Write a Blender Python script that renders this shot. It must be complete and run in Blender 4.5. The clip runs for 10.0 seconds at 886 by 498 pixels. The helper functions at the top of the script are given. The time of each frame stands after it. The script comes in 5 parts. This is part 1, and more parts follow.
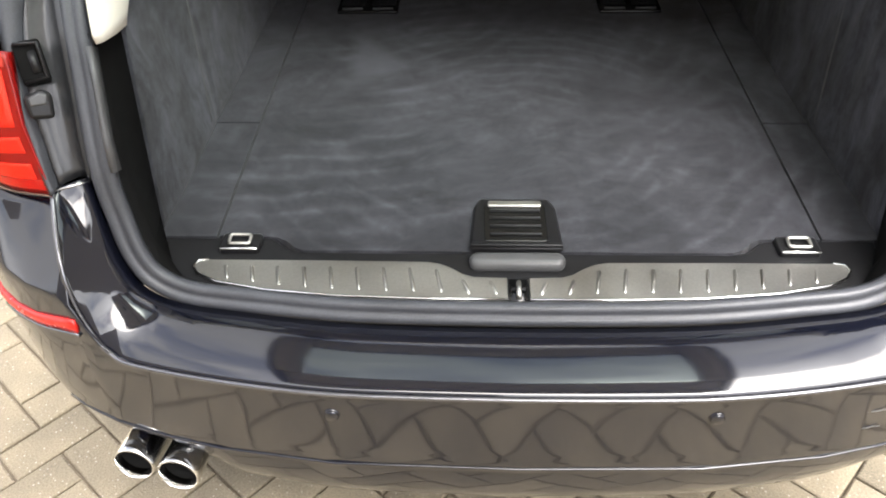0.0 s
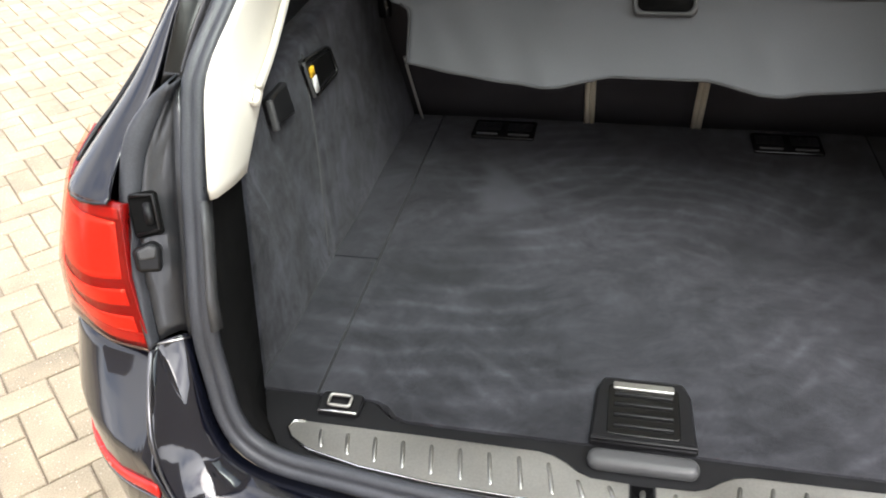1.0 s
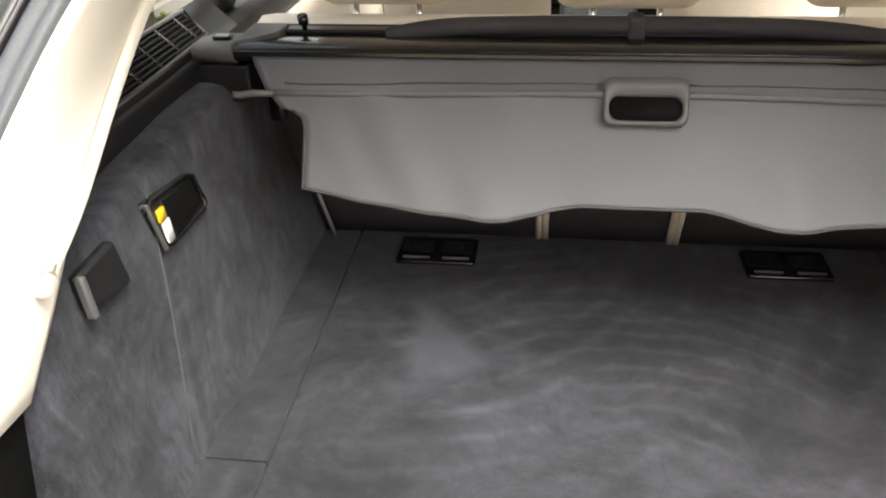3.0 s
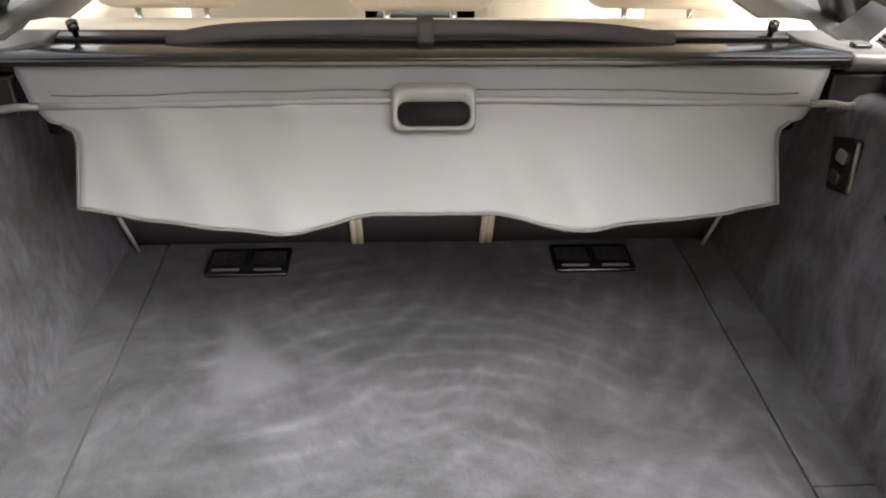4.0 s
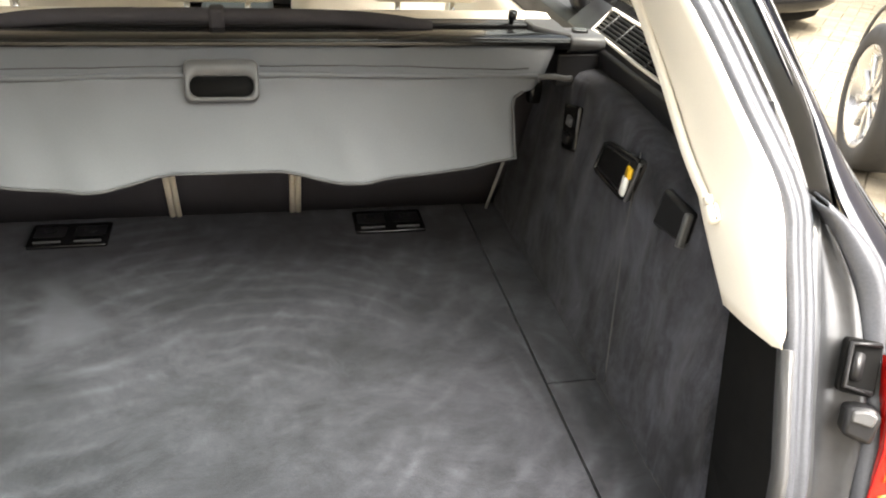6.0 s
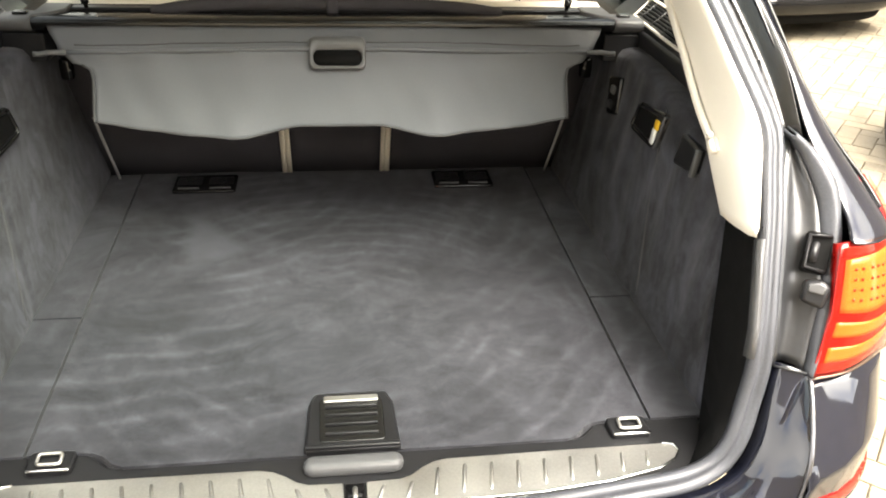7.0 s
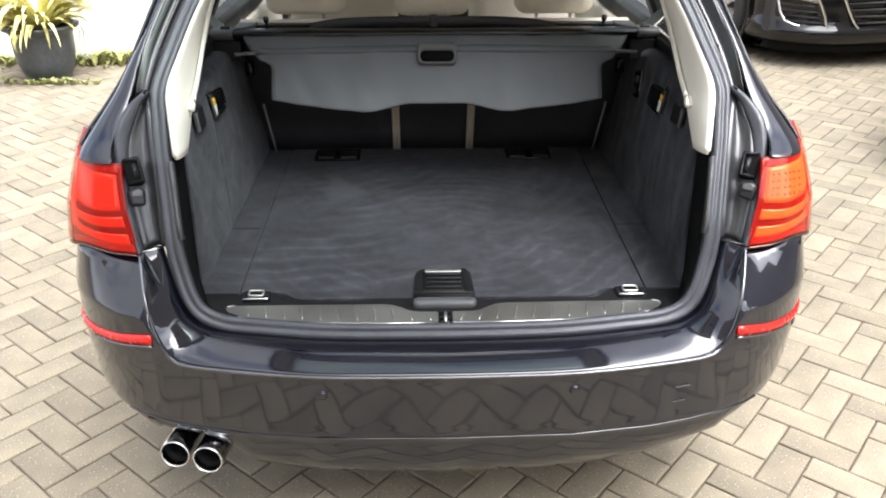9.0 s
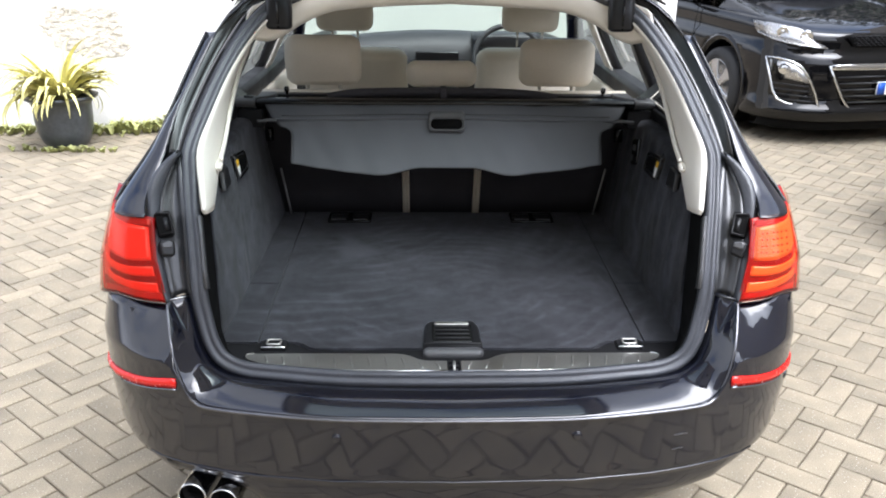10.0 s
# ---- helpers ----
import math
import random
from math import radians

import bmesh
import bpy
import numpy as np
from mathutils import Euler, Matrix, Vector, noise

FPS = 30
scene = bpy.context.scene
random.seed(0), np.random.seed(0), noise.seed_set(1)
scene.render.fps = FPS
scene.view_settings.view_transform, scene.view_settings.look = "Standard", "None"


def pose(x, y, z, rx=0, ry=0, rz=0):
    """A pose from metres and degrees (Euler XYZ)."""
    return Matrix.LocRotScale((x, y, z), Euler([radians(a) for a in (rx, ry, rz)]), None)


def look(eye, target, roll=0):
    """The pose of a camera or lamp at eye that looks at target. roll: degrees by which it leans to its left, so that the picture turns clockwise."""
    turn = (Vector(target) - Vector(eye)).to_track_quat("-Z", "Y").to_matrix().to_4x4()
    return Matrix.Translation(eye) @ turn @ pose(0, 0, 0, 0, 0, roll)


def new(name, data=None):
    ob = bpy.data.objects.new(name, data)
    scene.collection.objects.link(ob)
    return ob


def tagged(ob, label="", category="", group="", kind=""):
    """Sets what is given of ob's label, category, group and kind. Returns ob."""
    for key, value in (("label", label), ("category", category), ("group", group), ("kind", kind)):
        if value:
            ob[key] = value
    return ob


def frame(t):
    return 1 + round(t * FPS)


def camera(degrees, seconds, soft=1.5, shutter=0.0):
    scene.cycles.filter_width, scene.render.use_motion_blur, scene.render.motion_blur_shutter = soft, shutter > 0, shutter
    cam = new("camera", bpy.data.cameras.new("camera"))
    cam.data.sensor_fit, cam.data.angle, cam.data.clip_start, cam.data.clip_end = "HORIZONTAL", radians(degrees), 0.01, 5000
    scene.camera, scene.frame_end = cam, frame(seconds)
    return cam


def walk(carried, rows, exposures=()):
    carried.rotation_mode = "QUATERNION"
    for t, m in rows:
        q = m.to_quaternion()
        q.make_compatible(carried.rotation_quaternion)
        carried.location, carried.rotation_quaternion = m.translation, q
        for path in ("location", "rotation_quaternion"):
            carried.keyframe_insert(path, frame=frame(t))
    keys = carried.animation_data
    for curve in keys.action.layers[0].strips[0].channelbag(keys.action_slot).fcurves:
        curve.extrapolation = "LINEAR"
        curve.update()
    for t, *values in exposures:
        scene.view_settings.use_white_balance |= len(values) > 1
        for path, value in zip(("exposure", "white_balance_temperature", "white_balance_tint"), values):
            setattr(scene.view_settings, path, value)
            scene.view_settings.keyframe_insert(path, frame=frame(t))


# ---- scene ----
cam = camera(57.0, 10.0, soft=1.9)
PATH = [
    (0, (-0.079, -1.021, 1.561), (-0.148, 0.539, 0.312), -1.2),
    (0.5, (-0.115, -0.91, 1.621), (-0.3, 0.644, 0.375), -1.3),
    (1, (-0.083, -0.817, 1.62), (-0.467, 0.808, 0.52), -2.8),
    (1.5, (-0.069, -0.702, 1.614), (-0.566, 0.939, 0.585), -2.6),
    (2, (-0.098, -0.517, 1.599), (-0.586, 1.154, 0.615), -2.1),
    (2.2, (-0.1, -0.441, 1.592), (-0.59, 1.236, 0.618), -2.9),
    (3.3, (-0.152, -0.3, 1.548), (-0.282, 1.417, 0.529), -0.6),
    (3.5, (-0.12, -0.281, 1.558), (-0.187, 1.433, 0.529), -0.1),
    (4, (-0.048, -0.286, 1.562), (0.049, 1.434, 0.546), 0.9),
    (4.5, (0.008, -0.295, 1.563), (0.241, 1.41, 0.543), 1.9),
    (5, (0.042, -0.318, 1.573), (0.421, 1.369, 0.568), 3.0),
    (5.5, (0.064, -0.387, 1.582), (0.531, 1.284, 0.588), 3.6),
    (5.7, (0.08, -0.45, 1.582), (0.528, 1.229, 0.592), 3.6),
    (6.8, (-0.006, -0.865, 1.632), (0.297, 0.859, 0.664), 3.2),
    (7, (-0.02, -0.951, 1.641), (0.243, 0.776, 0.667), 2.4),
    (7.5, (-0.032, -1.135, 1.681), (0.16, 0.601, 0.707), 1.6),
    (8, (0.016, -1.358, 1.7), (0.081, 0.401, 0.75), 0.9),
    (8.5, (0.0, -1.568, 1.714), (0.031, 0.22, 0.819), 0.6),
    (9, (-0.057, -1.756, 1.716), (-0.005, 0.038, 0.833), 0.0),
    (9.5, (-0.076, -1.87, 1.722), (-0.039, -0.034, 0.93), 0.0),
    (10, (-0.085, -1.892, 1.72), (-0.033, -0.027, 1.002), 0.6),
]
EXPOSURE = [(0, 2.6, 6470, 12), (1, 2.45, 6380, 13), (2.2, 2.45, 6130, 12), (3.3, 3.65, 7030, 17), (3.8, 3.94, 6930, 17), (4.5, 4.23, 6830, 16), (5.0, 4.1, 6730, 14), (5.5, 3.73, 6770, 11), (5.7, 3.66, 6770, 11), (6.8, 3.49, 7070, 10), (7.5, 3.21, 6870, 11), (8.5, 2.55, 6290, 13), (9, 2.25, 6090, 12), (10, 1.98, 5790, 13)]
walk(cam, [(t, look(eye, target, roll)) for t, eye, target, roll in PATH], EXPOSURE)

# ---- light ----
world = bpy.data.worlds.new("sky")
scene.world = world
world.use_nodes = True
_n, _l = world.node_tree.nodes, world.node_tree.links
_sky = _n.new("ShaderNodeTexSky")
_sky.sky_type, _sky.sun_disc = "NISHITA", False
_sky.sun_elevation, _sky.sun_rotation = radians(66), radians(138)
_sky.air_density, _sky.dust_density, _sky.ozone_density = 1.0, 4.0, 1.0
_co, _cl, _ra, _bw, _up, _mx = (_n.new("ShaderNode" + k) for k in ("TexCoord", "TexNoise", "MapRange", "RGBToBW", "Math", "Mix"))
_cl.inputs["Scale"].default_value, _cl.inputs["Detail"].default_value, _cl.inputs["Roughness"].default_value = 2.6, 7, 0.55
_ra.inputs["From Min"].default_value, _ra.inputs["From Max"].default_value = 0.34, 0.55
_up.operation, _up.inputs[1].default_value = "MULTIPLY", 2.5
_mx.data_type = "RGBA"
_l.new(_co.outputs["Generated"], _cl.inputs["Vector"]), _l.new(_cl.outputs["Fac"], _ra.inputs["Value"])
_l.new(_sky.outputs[0], _bw.inputs[0]), _l.new(_bw.outputs[0], _up.inputs[0])
_l.new(_ra.outputs[0], _mx.inputs[0]), _l.new(_sky.outputs[0], _mx.inputs[6]), _l.new(_up.outputs[0], _mx.inputs[7])
_l.new(_mx.outputs[2], _n["Background"].inputs[0])
_n["Background"].inputs[1].default_value = 0.082
sun = new("sun", bpy.data.lights.new("sun", "SUN"))
sun.data.energy, sun.data.angle, sun.data.color = 1.0, radians(48), (1.0, 0.93, 0.82)
sun.matrix_world = look((2.5, -2.8, 8.4), (0, 0, 0))


# ---- materials ----
def mat(name, base, rough=0.5, metal=0.0, coat=0.0, vary=0.15, scale=8.0, fine=120.0, bump=0.1, depth=0.001, spec=0.5, sheen=0.0, pieces=0.0, trans=0.0):
    """A surface with colour variation at two sizes, fine relief and uneven gloss."""
    m = bpy.data.materials.new(name)
    m.use_nodes = True
    n, l = m.node_tree.nodes, m.node_tree.links
    b = n["Principled BSDF"]
    b.inputs["Metallic"].default_value, b.inputs["Coat Weight"].default_value = metal, coat
    b.inputs["Coat Roughness"].default_value = 0.03
    b.inputs["Specular IOR Level"].default_value, b.inputs["Sheen Weight"].default_value = spec, sheen
    b.inputs["Transmission Weight"].default_value = trans
    co = n.new("ShaderNodeTexCoord")
    big, small = n.new("ShaderNodeTexNoise"), n.new("ShaderNodeTexNoise")
    big.inputs["Scale"].default_value, small.inputs["Scale"].default_value = scale, fine
    big.inputs["Detail"].default_value, small.inputs["Detail"].default_value = 4, 3
    for t in (big, small):
        l.new(co.outputs["Object"], t.inputs["Vector"])
    add = n.new("ShaderNodeMath")
    add.operation = "ADD"
    l.new(big.outputs["Fac"], add.inputs[0]), l.new(small.outputs["Fac"], add.inputs[1])
    last = add.outputs[0]
    if pieces:
        info, mul = n.new("ShaderNodeObjectInfo"), n.new("ShaderNodeMath")
        geo, both = n.new("ShaderNodeNewGeometry"), n.new("ShaderNodeMath")
        both.operation = "ADD"
        l.new(info.outputs["Random"], both.inputs[0]), l.new(geo.outputs["Random Per Island"], both.inputs[1])
        frac = n.new("ShaderNodeMath")
        frac.operation = "FRACT"
        l.new(both.outputs[0], frac.inputs[0])
        mul.operation, mul.inputs[1].default_value, mul.inputs[2].default_value = "MULTIPLY_ADD", pieces * 2, -pieces
        l.new(frac.outputs[0], mul.inputs[0])
        plus = n.new("ShaderNodeMath")
        plus.operation = "ADD"
        l.new(last, plus.inputs[0]), l.new(mul.outputs[0], plus.inputs[1])
        last = plus.outputs[0]
    ramp = n.new("ShaderNodeMapRange")
    ramp.inputs["From Min"].default_value, ramp.inputs["From Max"].default_value = 0.6, 1.4
    ramp.inputs["To Min"].default_value, ramp.inputs["To Max"].default_value = 1 - vary, 1 + vary
    l.new(last, ramp.inputs["Value"])
    mix = n.new("ShaderNodeVectorMath")
    mix.operation, mix.inputs[0].default_value = "SCALE", base
    l.new(ramp.outputs[0], mix.inputs["Scale"])
    l.new(mix.outputs[0], b.inputs["Base Color"])
    rr = n.new("ShaderNodeMapRange")
    rr.inputs["From Min"].default_value, rr.inputs["From Max"].default_value = 0.3, 0.7
    rr.inputs["To Min"].default_value, rr.inputs["To Max"].default_value = rough * 0.85, min(1, rough * 1.15)
    l.new(big.outputs["Fac"], rr.inputs["Value"]), l.new(rr.outputs[0], b.inputs["Roughness"])
    if bump:
        bp = n.new("ShaderNodeBump")
        bp.inputs["Strength"].default_value, bp.inputs["Distance"].default_value = bump, depth
        l.new(small.outputs["Fac"], bp.inputs["Height"]), l.new(bp.outputs[0], b.inputs["Normal"])
    return m


def carpet_mat(name, base, strokes, patch=None, arcs=0.40, fuzz=0.75, streak=1.0):
    """Short-pile carpet: fibre grain, brushed strokes, sweeping arcs left by a brush."""
    m = mat(name, base, rough=0.95, vary=0.28, scale=11, fine=700, bump=0.5, depth=0.002, spec=0.10, sheen=0.10)
    n, l = m.node_tree.nodes, m.node_tree.links
    b = n["Principled BSDF"]
    co = n["Texture Coordinate"]

    def node(kind, **v):
        q = n.new("ShaderNode" + kind)
        for k, x in v.items():
            q.inputs[k.replace("_", " ")].default_value = x
        return q

    def math2(op, a, c):
        q = n.new("ShaderNodeMath")
        q.operation = op
        for k, x in enumerate((a, c)):
            if isinstance(x, (int, float)):
                q.inputs[k].default_value = x
            else:
                l.new(x, q.inputs[k])
        return q.outputs[0]

    def remap(x, a, c, d, e):
        q = node("MapRange", From_Min=a, From_Max=c, To_Min=d, To_Max=e)
        l.new(x, q.inputs["Value"])
        return q.outputs[0]

    warp = node("TexNoise", Scale=3.2)
    l.new(co.outputs["Object"], warp.inputs["Vector"])
    vm = n.new("ShaderNodeVectorMath")
    vm.operation, vm.inputs[1].default_value = "MULTIPLY_ADD", (.22, .22, .1)
    l.new(warp.outputs["Color"], vm.inputs[0]), l.new(co.outputs["Object"], vm.inputs[2])
    mp = node("Mapping", Scale=strokes)
    l.new(vm.outputs[0], mp.inputs["Vector"])
    st = node("TexNoise", Scale=15, Detail=8, Roughness=0.7)
    l.new(mp.outputs[0], st.inputs["Vector"])
    last = remap(st.outputs["Fac"], .32, .72, 1 - .20 * streak, 1 + .30 * streak)
    blotch = node("TexNoise", Scale=5.5, Detail=7, Roughness=0.72)
    l.new(vm.outputs[0], blotch.inputs["Vector"])
    last = math2("MULTIPLY", last, remap(blotch.outputs["Fac"], .38, .62, max(.3, 1 - .34 * fuzz), 1 + .55 * fuzz))
    # arcs fade in and out over the surface
    for loc, sc, period in (((-.02, -.52, 0), (1.0, 1.05, .3), 6.0), ((.45, -1.25, 0), (.9, 1.0, .3), 4.9)):
        am = node("Mapping", Location=loc, Scale=sc)
        arc = n.new("ShaderNodeTexWave")
        arc.wave_type, arc.rings_direction, arc.wave_profile = "RINGS", "Z", "SIN"
        for k, x in (("Scale", period), ("Distortion", 4.2), ("Detail", 6), ("Detail Scale", 1.1), ("Detail Roughness", .58)):
            arc.inputs[k].default_value = x
        l.new(co.outputs["Object"], am.inputs["Vector"]), l.new(am.outputs[0], arc.inputs["Vector"])
        mask = node("TexNoise", Scale=3.4, Detail=2)
        l.new(am.outputs[0], mask.inputs["Vector"])
        amp = remap(mask.outputs["Fac"], .46, .68, 0, arcs)
        fac = math2("MULTIPLY", math2("SUBTRACT", math2("POWER", arc.outputs["Fac"], 3.0), .25), amp)
        last = math2("MULTIPLY", last, math2("ADD", fac, 1.0))
    if patch:
        # a wedge of pile brushed the other way, pointing to the seat
        pm, xyz = n.new("ShaderNodeMapping"), n.new("ShaderNodeSeparateXYZ")
        pm.vector_type = "TEXTURE"
        pm.inputs["Location"].default_value, pm.inputs["Rotation"].default_value, pm.inputs["Scale"].default_value = patch[0], (0, 0, radians(patch[2])), patch[1]
        wj = n.new("ShaderNodeVectorMath")
        wj.operation, wj.inputs[1].default_value = "MULTIPLY_ADD", (.045, .045, 0)
        l.new(blotch.outputs["Color"], wj.inputs[0]), l.new(co.outputs["Object"], wj.inputs[2])
        l.new(wj.outputs[0], pm.inputs["Vector"]), l.new(pm.outputs[0], xyz.inputs[0])
        across, along = math2("ABSOLUTE", xyz.outputs["X"], 0), xyz.outputs["Y"]
        side = remap(math2("SUBTRACT", remap(along, -1, 1, 1.0, .12), across), -.05, .35, 0, 1)
        ends = remap(math2("ABSOLUTE", along, 0), .75, 1.0, 1, 0)
        hold = math2("MULTIPLY", math2("MULTIPLY", side, ends), .8)
        last = math2("ADD", last, math2("MULTIPLY", hold, math2("SUBTRACT", 2.1, last)))
    sc = n.new("ShaderNodeVectorMath")
    sc.operation = "SCALE"
    l.new(b.inputs["Base Color"].links[0].from_socket, sc.inputs[0]), l.new(last, sc.inputs["Scale"])
    l.new(sc.outputs[0], b.inputs["Base Color"])
    return m


def glass_mat(name, tint, rough=0.0, gloss=0.06):
    """A thin pane: clear or tinted, with gloss that grows towards the edge-on view."""
    m = bpy.data.materials.new(name)
    m.use_nodes = True
    n, l = m.node_tree.nodes, m.node_tree.links
    n.remove(n["Principled BSDF"])
    tr, gl, mx, lw, po, ma = (n.new("ShaderNode" + k) for k in ("BsdfTransparent", "BsdfGlossy", "MixShader", "LayerWeight", "Math", "Math"))
    tr.inputs["Color"].default_value, gl.inputs["Roughness"].default_value = (*tint, 1), rough
    lw.inputs["Blend"].default_value = 0.5
    po.operation, po.inputs[1].default_value = "POWER", 5.0
    ma.operation, ma.inputs[1].default_value, ma.inputs[2].default_value = "MULTIPLY_ADD", 0.9, gloss
    l.new(lw.outputs["Facing"], po.inputs[0]), l.new(po.outputs[0], ma.inputs[0]), l.new(ma.outputs[0], mx.inputs[0])
    l.new(tr.outputs[0], mx.inputs[1]), l.new(gl.outputs[0], mx.inputs[2])
    l.new(mx.outputs[0], n["Material Output"].inputs["Surface"])
    return m


PAINT = mat("dark_blue_black_metallic_paint", (0.0035, 0.0042, 0.009), rough=0.4, metal=0.0, spec=0.04, coat=1.0, vary=0.25, scale=3, fine=1500, bump=0.02, depth=0.0003)
PAINT.node_tree.nodes["Principled BSDF"].inputs["Coat IOR"].default_value = 1.65
PAINT.node_tree.nodes["Principled BSDF"].inputs["Coat Roughness"].default_value = 0.07
MATTE = mat("matt_black_void", (0.006, 0.006, 0.006), rough=0.9, vary=0.2, bump=0.0, spec=0.1)
BLACKPAINT = mat("black_gloss_paint", (0.003, 0.003, 0.0034), rough=0.4, spec=0.03, coat=0.8, vary=0.2, scale=3, fine=900, bump=0.0)
JAMB = mat("satin_jamb_paint", (0.024, 0.025, 0.027), rough=0.34, vary=0.25, scale=6, fine=90, bump=0.05, coat=0.3)
RUBBER = mat("black_rubber", (0.050, 0.053, 0.061), rough=0.40, spec=0.45, vary=0.25, scale=14, fine=300, bump=0.15)
PLASTIC = mat("black_grained_plastic", (0.012, 0.012, 0.013), rough=0.36, spec=0.32, vary=0.25, scale=9, fine=700, bump=0.25, depth=0.0006)
GREYPLASTIC = mat("grey_satin_plastic", (0.075, 0.076, 0.078), rough=0.4, vary=0.15, scale=9, fine=600, bump=0.15, depth=0.0004)
GLOSSBLACK = mat("polished_black_plastic", (0.008, 0.008, 0.008), rough=0.2, vary=0.2, bump=0.0)
STEEL = mat("brushed_steel", (0.55, 0.54, 0.505), rough=0.40, metal=1.0, vary=0.12, scale=7, fine=260, bump=0.12, depth=0.0004)
CHROME = mat("chrome", (0.72, 0.72, 0.71), rough=0.12, metal=1.0, vary=0.06, bump=0.0)
FLOORCARPET = carpet_mat("charcoal_floor_carpet", (0.0296, 0.0304, 0.0352), (1.0, 1.4, 1.0), ((-.345 + .03, .875 + .03, .668), (.098, .145, 8), 22))
WALLCARPET = carpet_mat("charcoal_side_carpet", (0.0240, 0.0248, 0.0305), (2.6, 3.2, 0.62), arcs=0.05, fuzz=1.7, streak=1.8)
SEATCARPET = mat("black_seat_back_cloth", (0.060, 0.057, 0.062), rough=0.95, vary=0.2, fine=800, bump=0.5, spec=0.1)
CLOTH = mat("grey_cover_vinyl", (0.098, 0.1035, 0.112), rough=0.62, vary=0.08, scale=6, fine=500, bump=0.12, depth=0.0006)
_cn, _cl = CLOTH.node_tree.nodes, CLOTH.node_tree.links
_fold, _fb, _fm = _cn.new("ShaderNodeTexNoise"), _cn.new("ShaderNodeBump"), _cn.new("ShaderNodeMapping")
_fm.inputs["Scale"].default_value, _fm.inputs["Rotation"].default_value = (1.2, 1.0, .9), (0, radians(35), 0)
_fold.inputs["Scale"].default_value, _fold.inputs["Detail"].default_value, _fold.inputs["Distortion"].default_value = 4.5, 1.5, .5
_fb.inputs["Strength"].default_value, _fb.inputs["Distance"].default_value = .30, .02
_cl.new(_cn["Texture Coordinate"].outputs["Object"], _fm.inputs["Vector"]), _cl.new(_fm.outputs[0], _fold.inputs["Vector"])
_cl.new(_fold.outputs["Fac"], _fb.inputs["Height"]), _cl.new(_fb.outputs[0], _cn["Bump"].inputs["Normal"])
HEM = mat("dark_grey_hem", (0.05, 0.05, 0.052), rough=0.7, vary=0.15, fine=700, bump=0.2)
TRIM = mat("beige_soft_plastic", (0.78, 0.74, 0.66), rough=0.5, vary=0.05, scale=5, fine=600, bump=0.12, depth=0.0004)
LEATHER = mat("oyster_leather", (0.74, 0.68, 0.58), rough=0.46, vary=0.08, scale=6, fine=240, bump=0.3, depth=0.0008)
STRAP = mat("grey_webbing", (0.34, 0.34, 0.33), rough=0.8, vary=0.15, fine=700, bump=0.2)
PIPING = mat("cream_piping", (0.75, 0.68, 0.54), rough=0.6, vary=0.1, fine=600, bump=0.2)
RED = mat("red_lamp_lens", (0.44, 0.010, 0.007), rough=0.12, vary=0.15, scale=30, fine=260, bump=0.05)
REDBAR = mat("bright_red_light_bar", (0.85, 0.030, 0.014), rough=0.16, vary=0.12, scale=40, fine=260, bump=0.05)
DARKRED = mat("dark_red_lens", (0.26, 0.006, 0.005), rough=0.10, vary=0.15, scale=20, bump=0.0)
ORANGE = mat("orange_red_lens", (0.95, 0.145, 0.028), rough=0.16, vary=0.12, scale=60, fine=260, bump=0.05)
PINK = mat("pale_pink_highlight", (0.72, 0.30, 0.27), rough=0.15, vary=0.1, bump=0.0)
REFLECT = mat("red_reflector", (0.62, 0.014, 0.008), rough=0.25, vary=0.08, scale=60, fine=400, bump=0.1)
# crease's sky highlight put into the colour; also lines reflector and lamp edges
PAINTEDGE = mat("edge_highlight_and_trim", (0.16, 0.16, 0.17), rough=0.22, metal=0.85, vary=0.1, scale=5, bump=0.0)
GATEGREY = mat("pale_gate_lining", (0.70, 0.69, 0.65), rough=0.5, vary=0.12, scale=3, fine=500, bump=0.1)
WHITE = mat("white_label", (0.85, 0.85, 0.83), rough=0.5, vary=0.04, bump=0.0)
YELLOW = mat("yellow_label", (0.85, 0.5, 0.02), rough=0.5, vary=0.04, bump=0.0)
GLASS = glass_mat("tinted_window_glass", (0.30, 0.32, 0.31))
GATEGLASS = glass_mat("green_tinted_rear_glass", (0.66, 0.74, 0.70))
SCREEN = glass_mat("windscreen_glass", (0.50, 0.58, 0.52))
LENS = glass_mat("clear_lamp_lens", (0.9, 0.9, 0.9))
REDLENS = glass_mat("red_lamp_cover", (1.0, 0.72, 0.58), gloss=0.025)
DASH = mat("dark_dashboard_plastic", (0.03, 0.031, 0.034), rough=0.5, vary=0.15, fine=500, bump=0.2)
PAVER = mat("buff_concrete_block", (0.204, 0.173, 0.121), rough=0.85, vary=0.42, scale=6, fine=210, bump=0.7, depth=0.004, pieces=0.15)
_pn, _pl = PAVER.node_tree.nodes, PAVER.node_tree.links
_grit, _gr, _gm = _pn.new("ShaderNodeTexVoronoi"), _pn.new("ShaderNodeMapRange"), _pn.new("ShaderNodeMix")
_grit.inputs["Scale"].default_value = 95
_gr.inputs["From Min"].default_value, _gr.inputs["From Max"].default_value, _gr.inputs["To Min"].default_value, _gr.inputs["To Max"].default_value = 0.10, 0.26, 0.75, 0.0
_gm.data_type, _gm.inputs[7].default_value = "RGBA", (0.46, 0.43, 0.37, 1)
_pb = _pn["Principled BSDF"].inputs["Base Color"]
_pl.new(_pn["Texture Coordinate"].outputs["Object"], _grit.inputs["Vector"]), _pl.new(_grit.outputs["Distance"], _gr.inputs["Value"])
_keep = _pn.new("ShaderNodeMath")
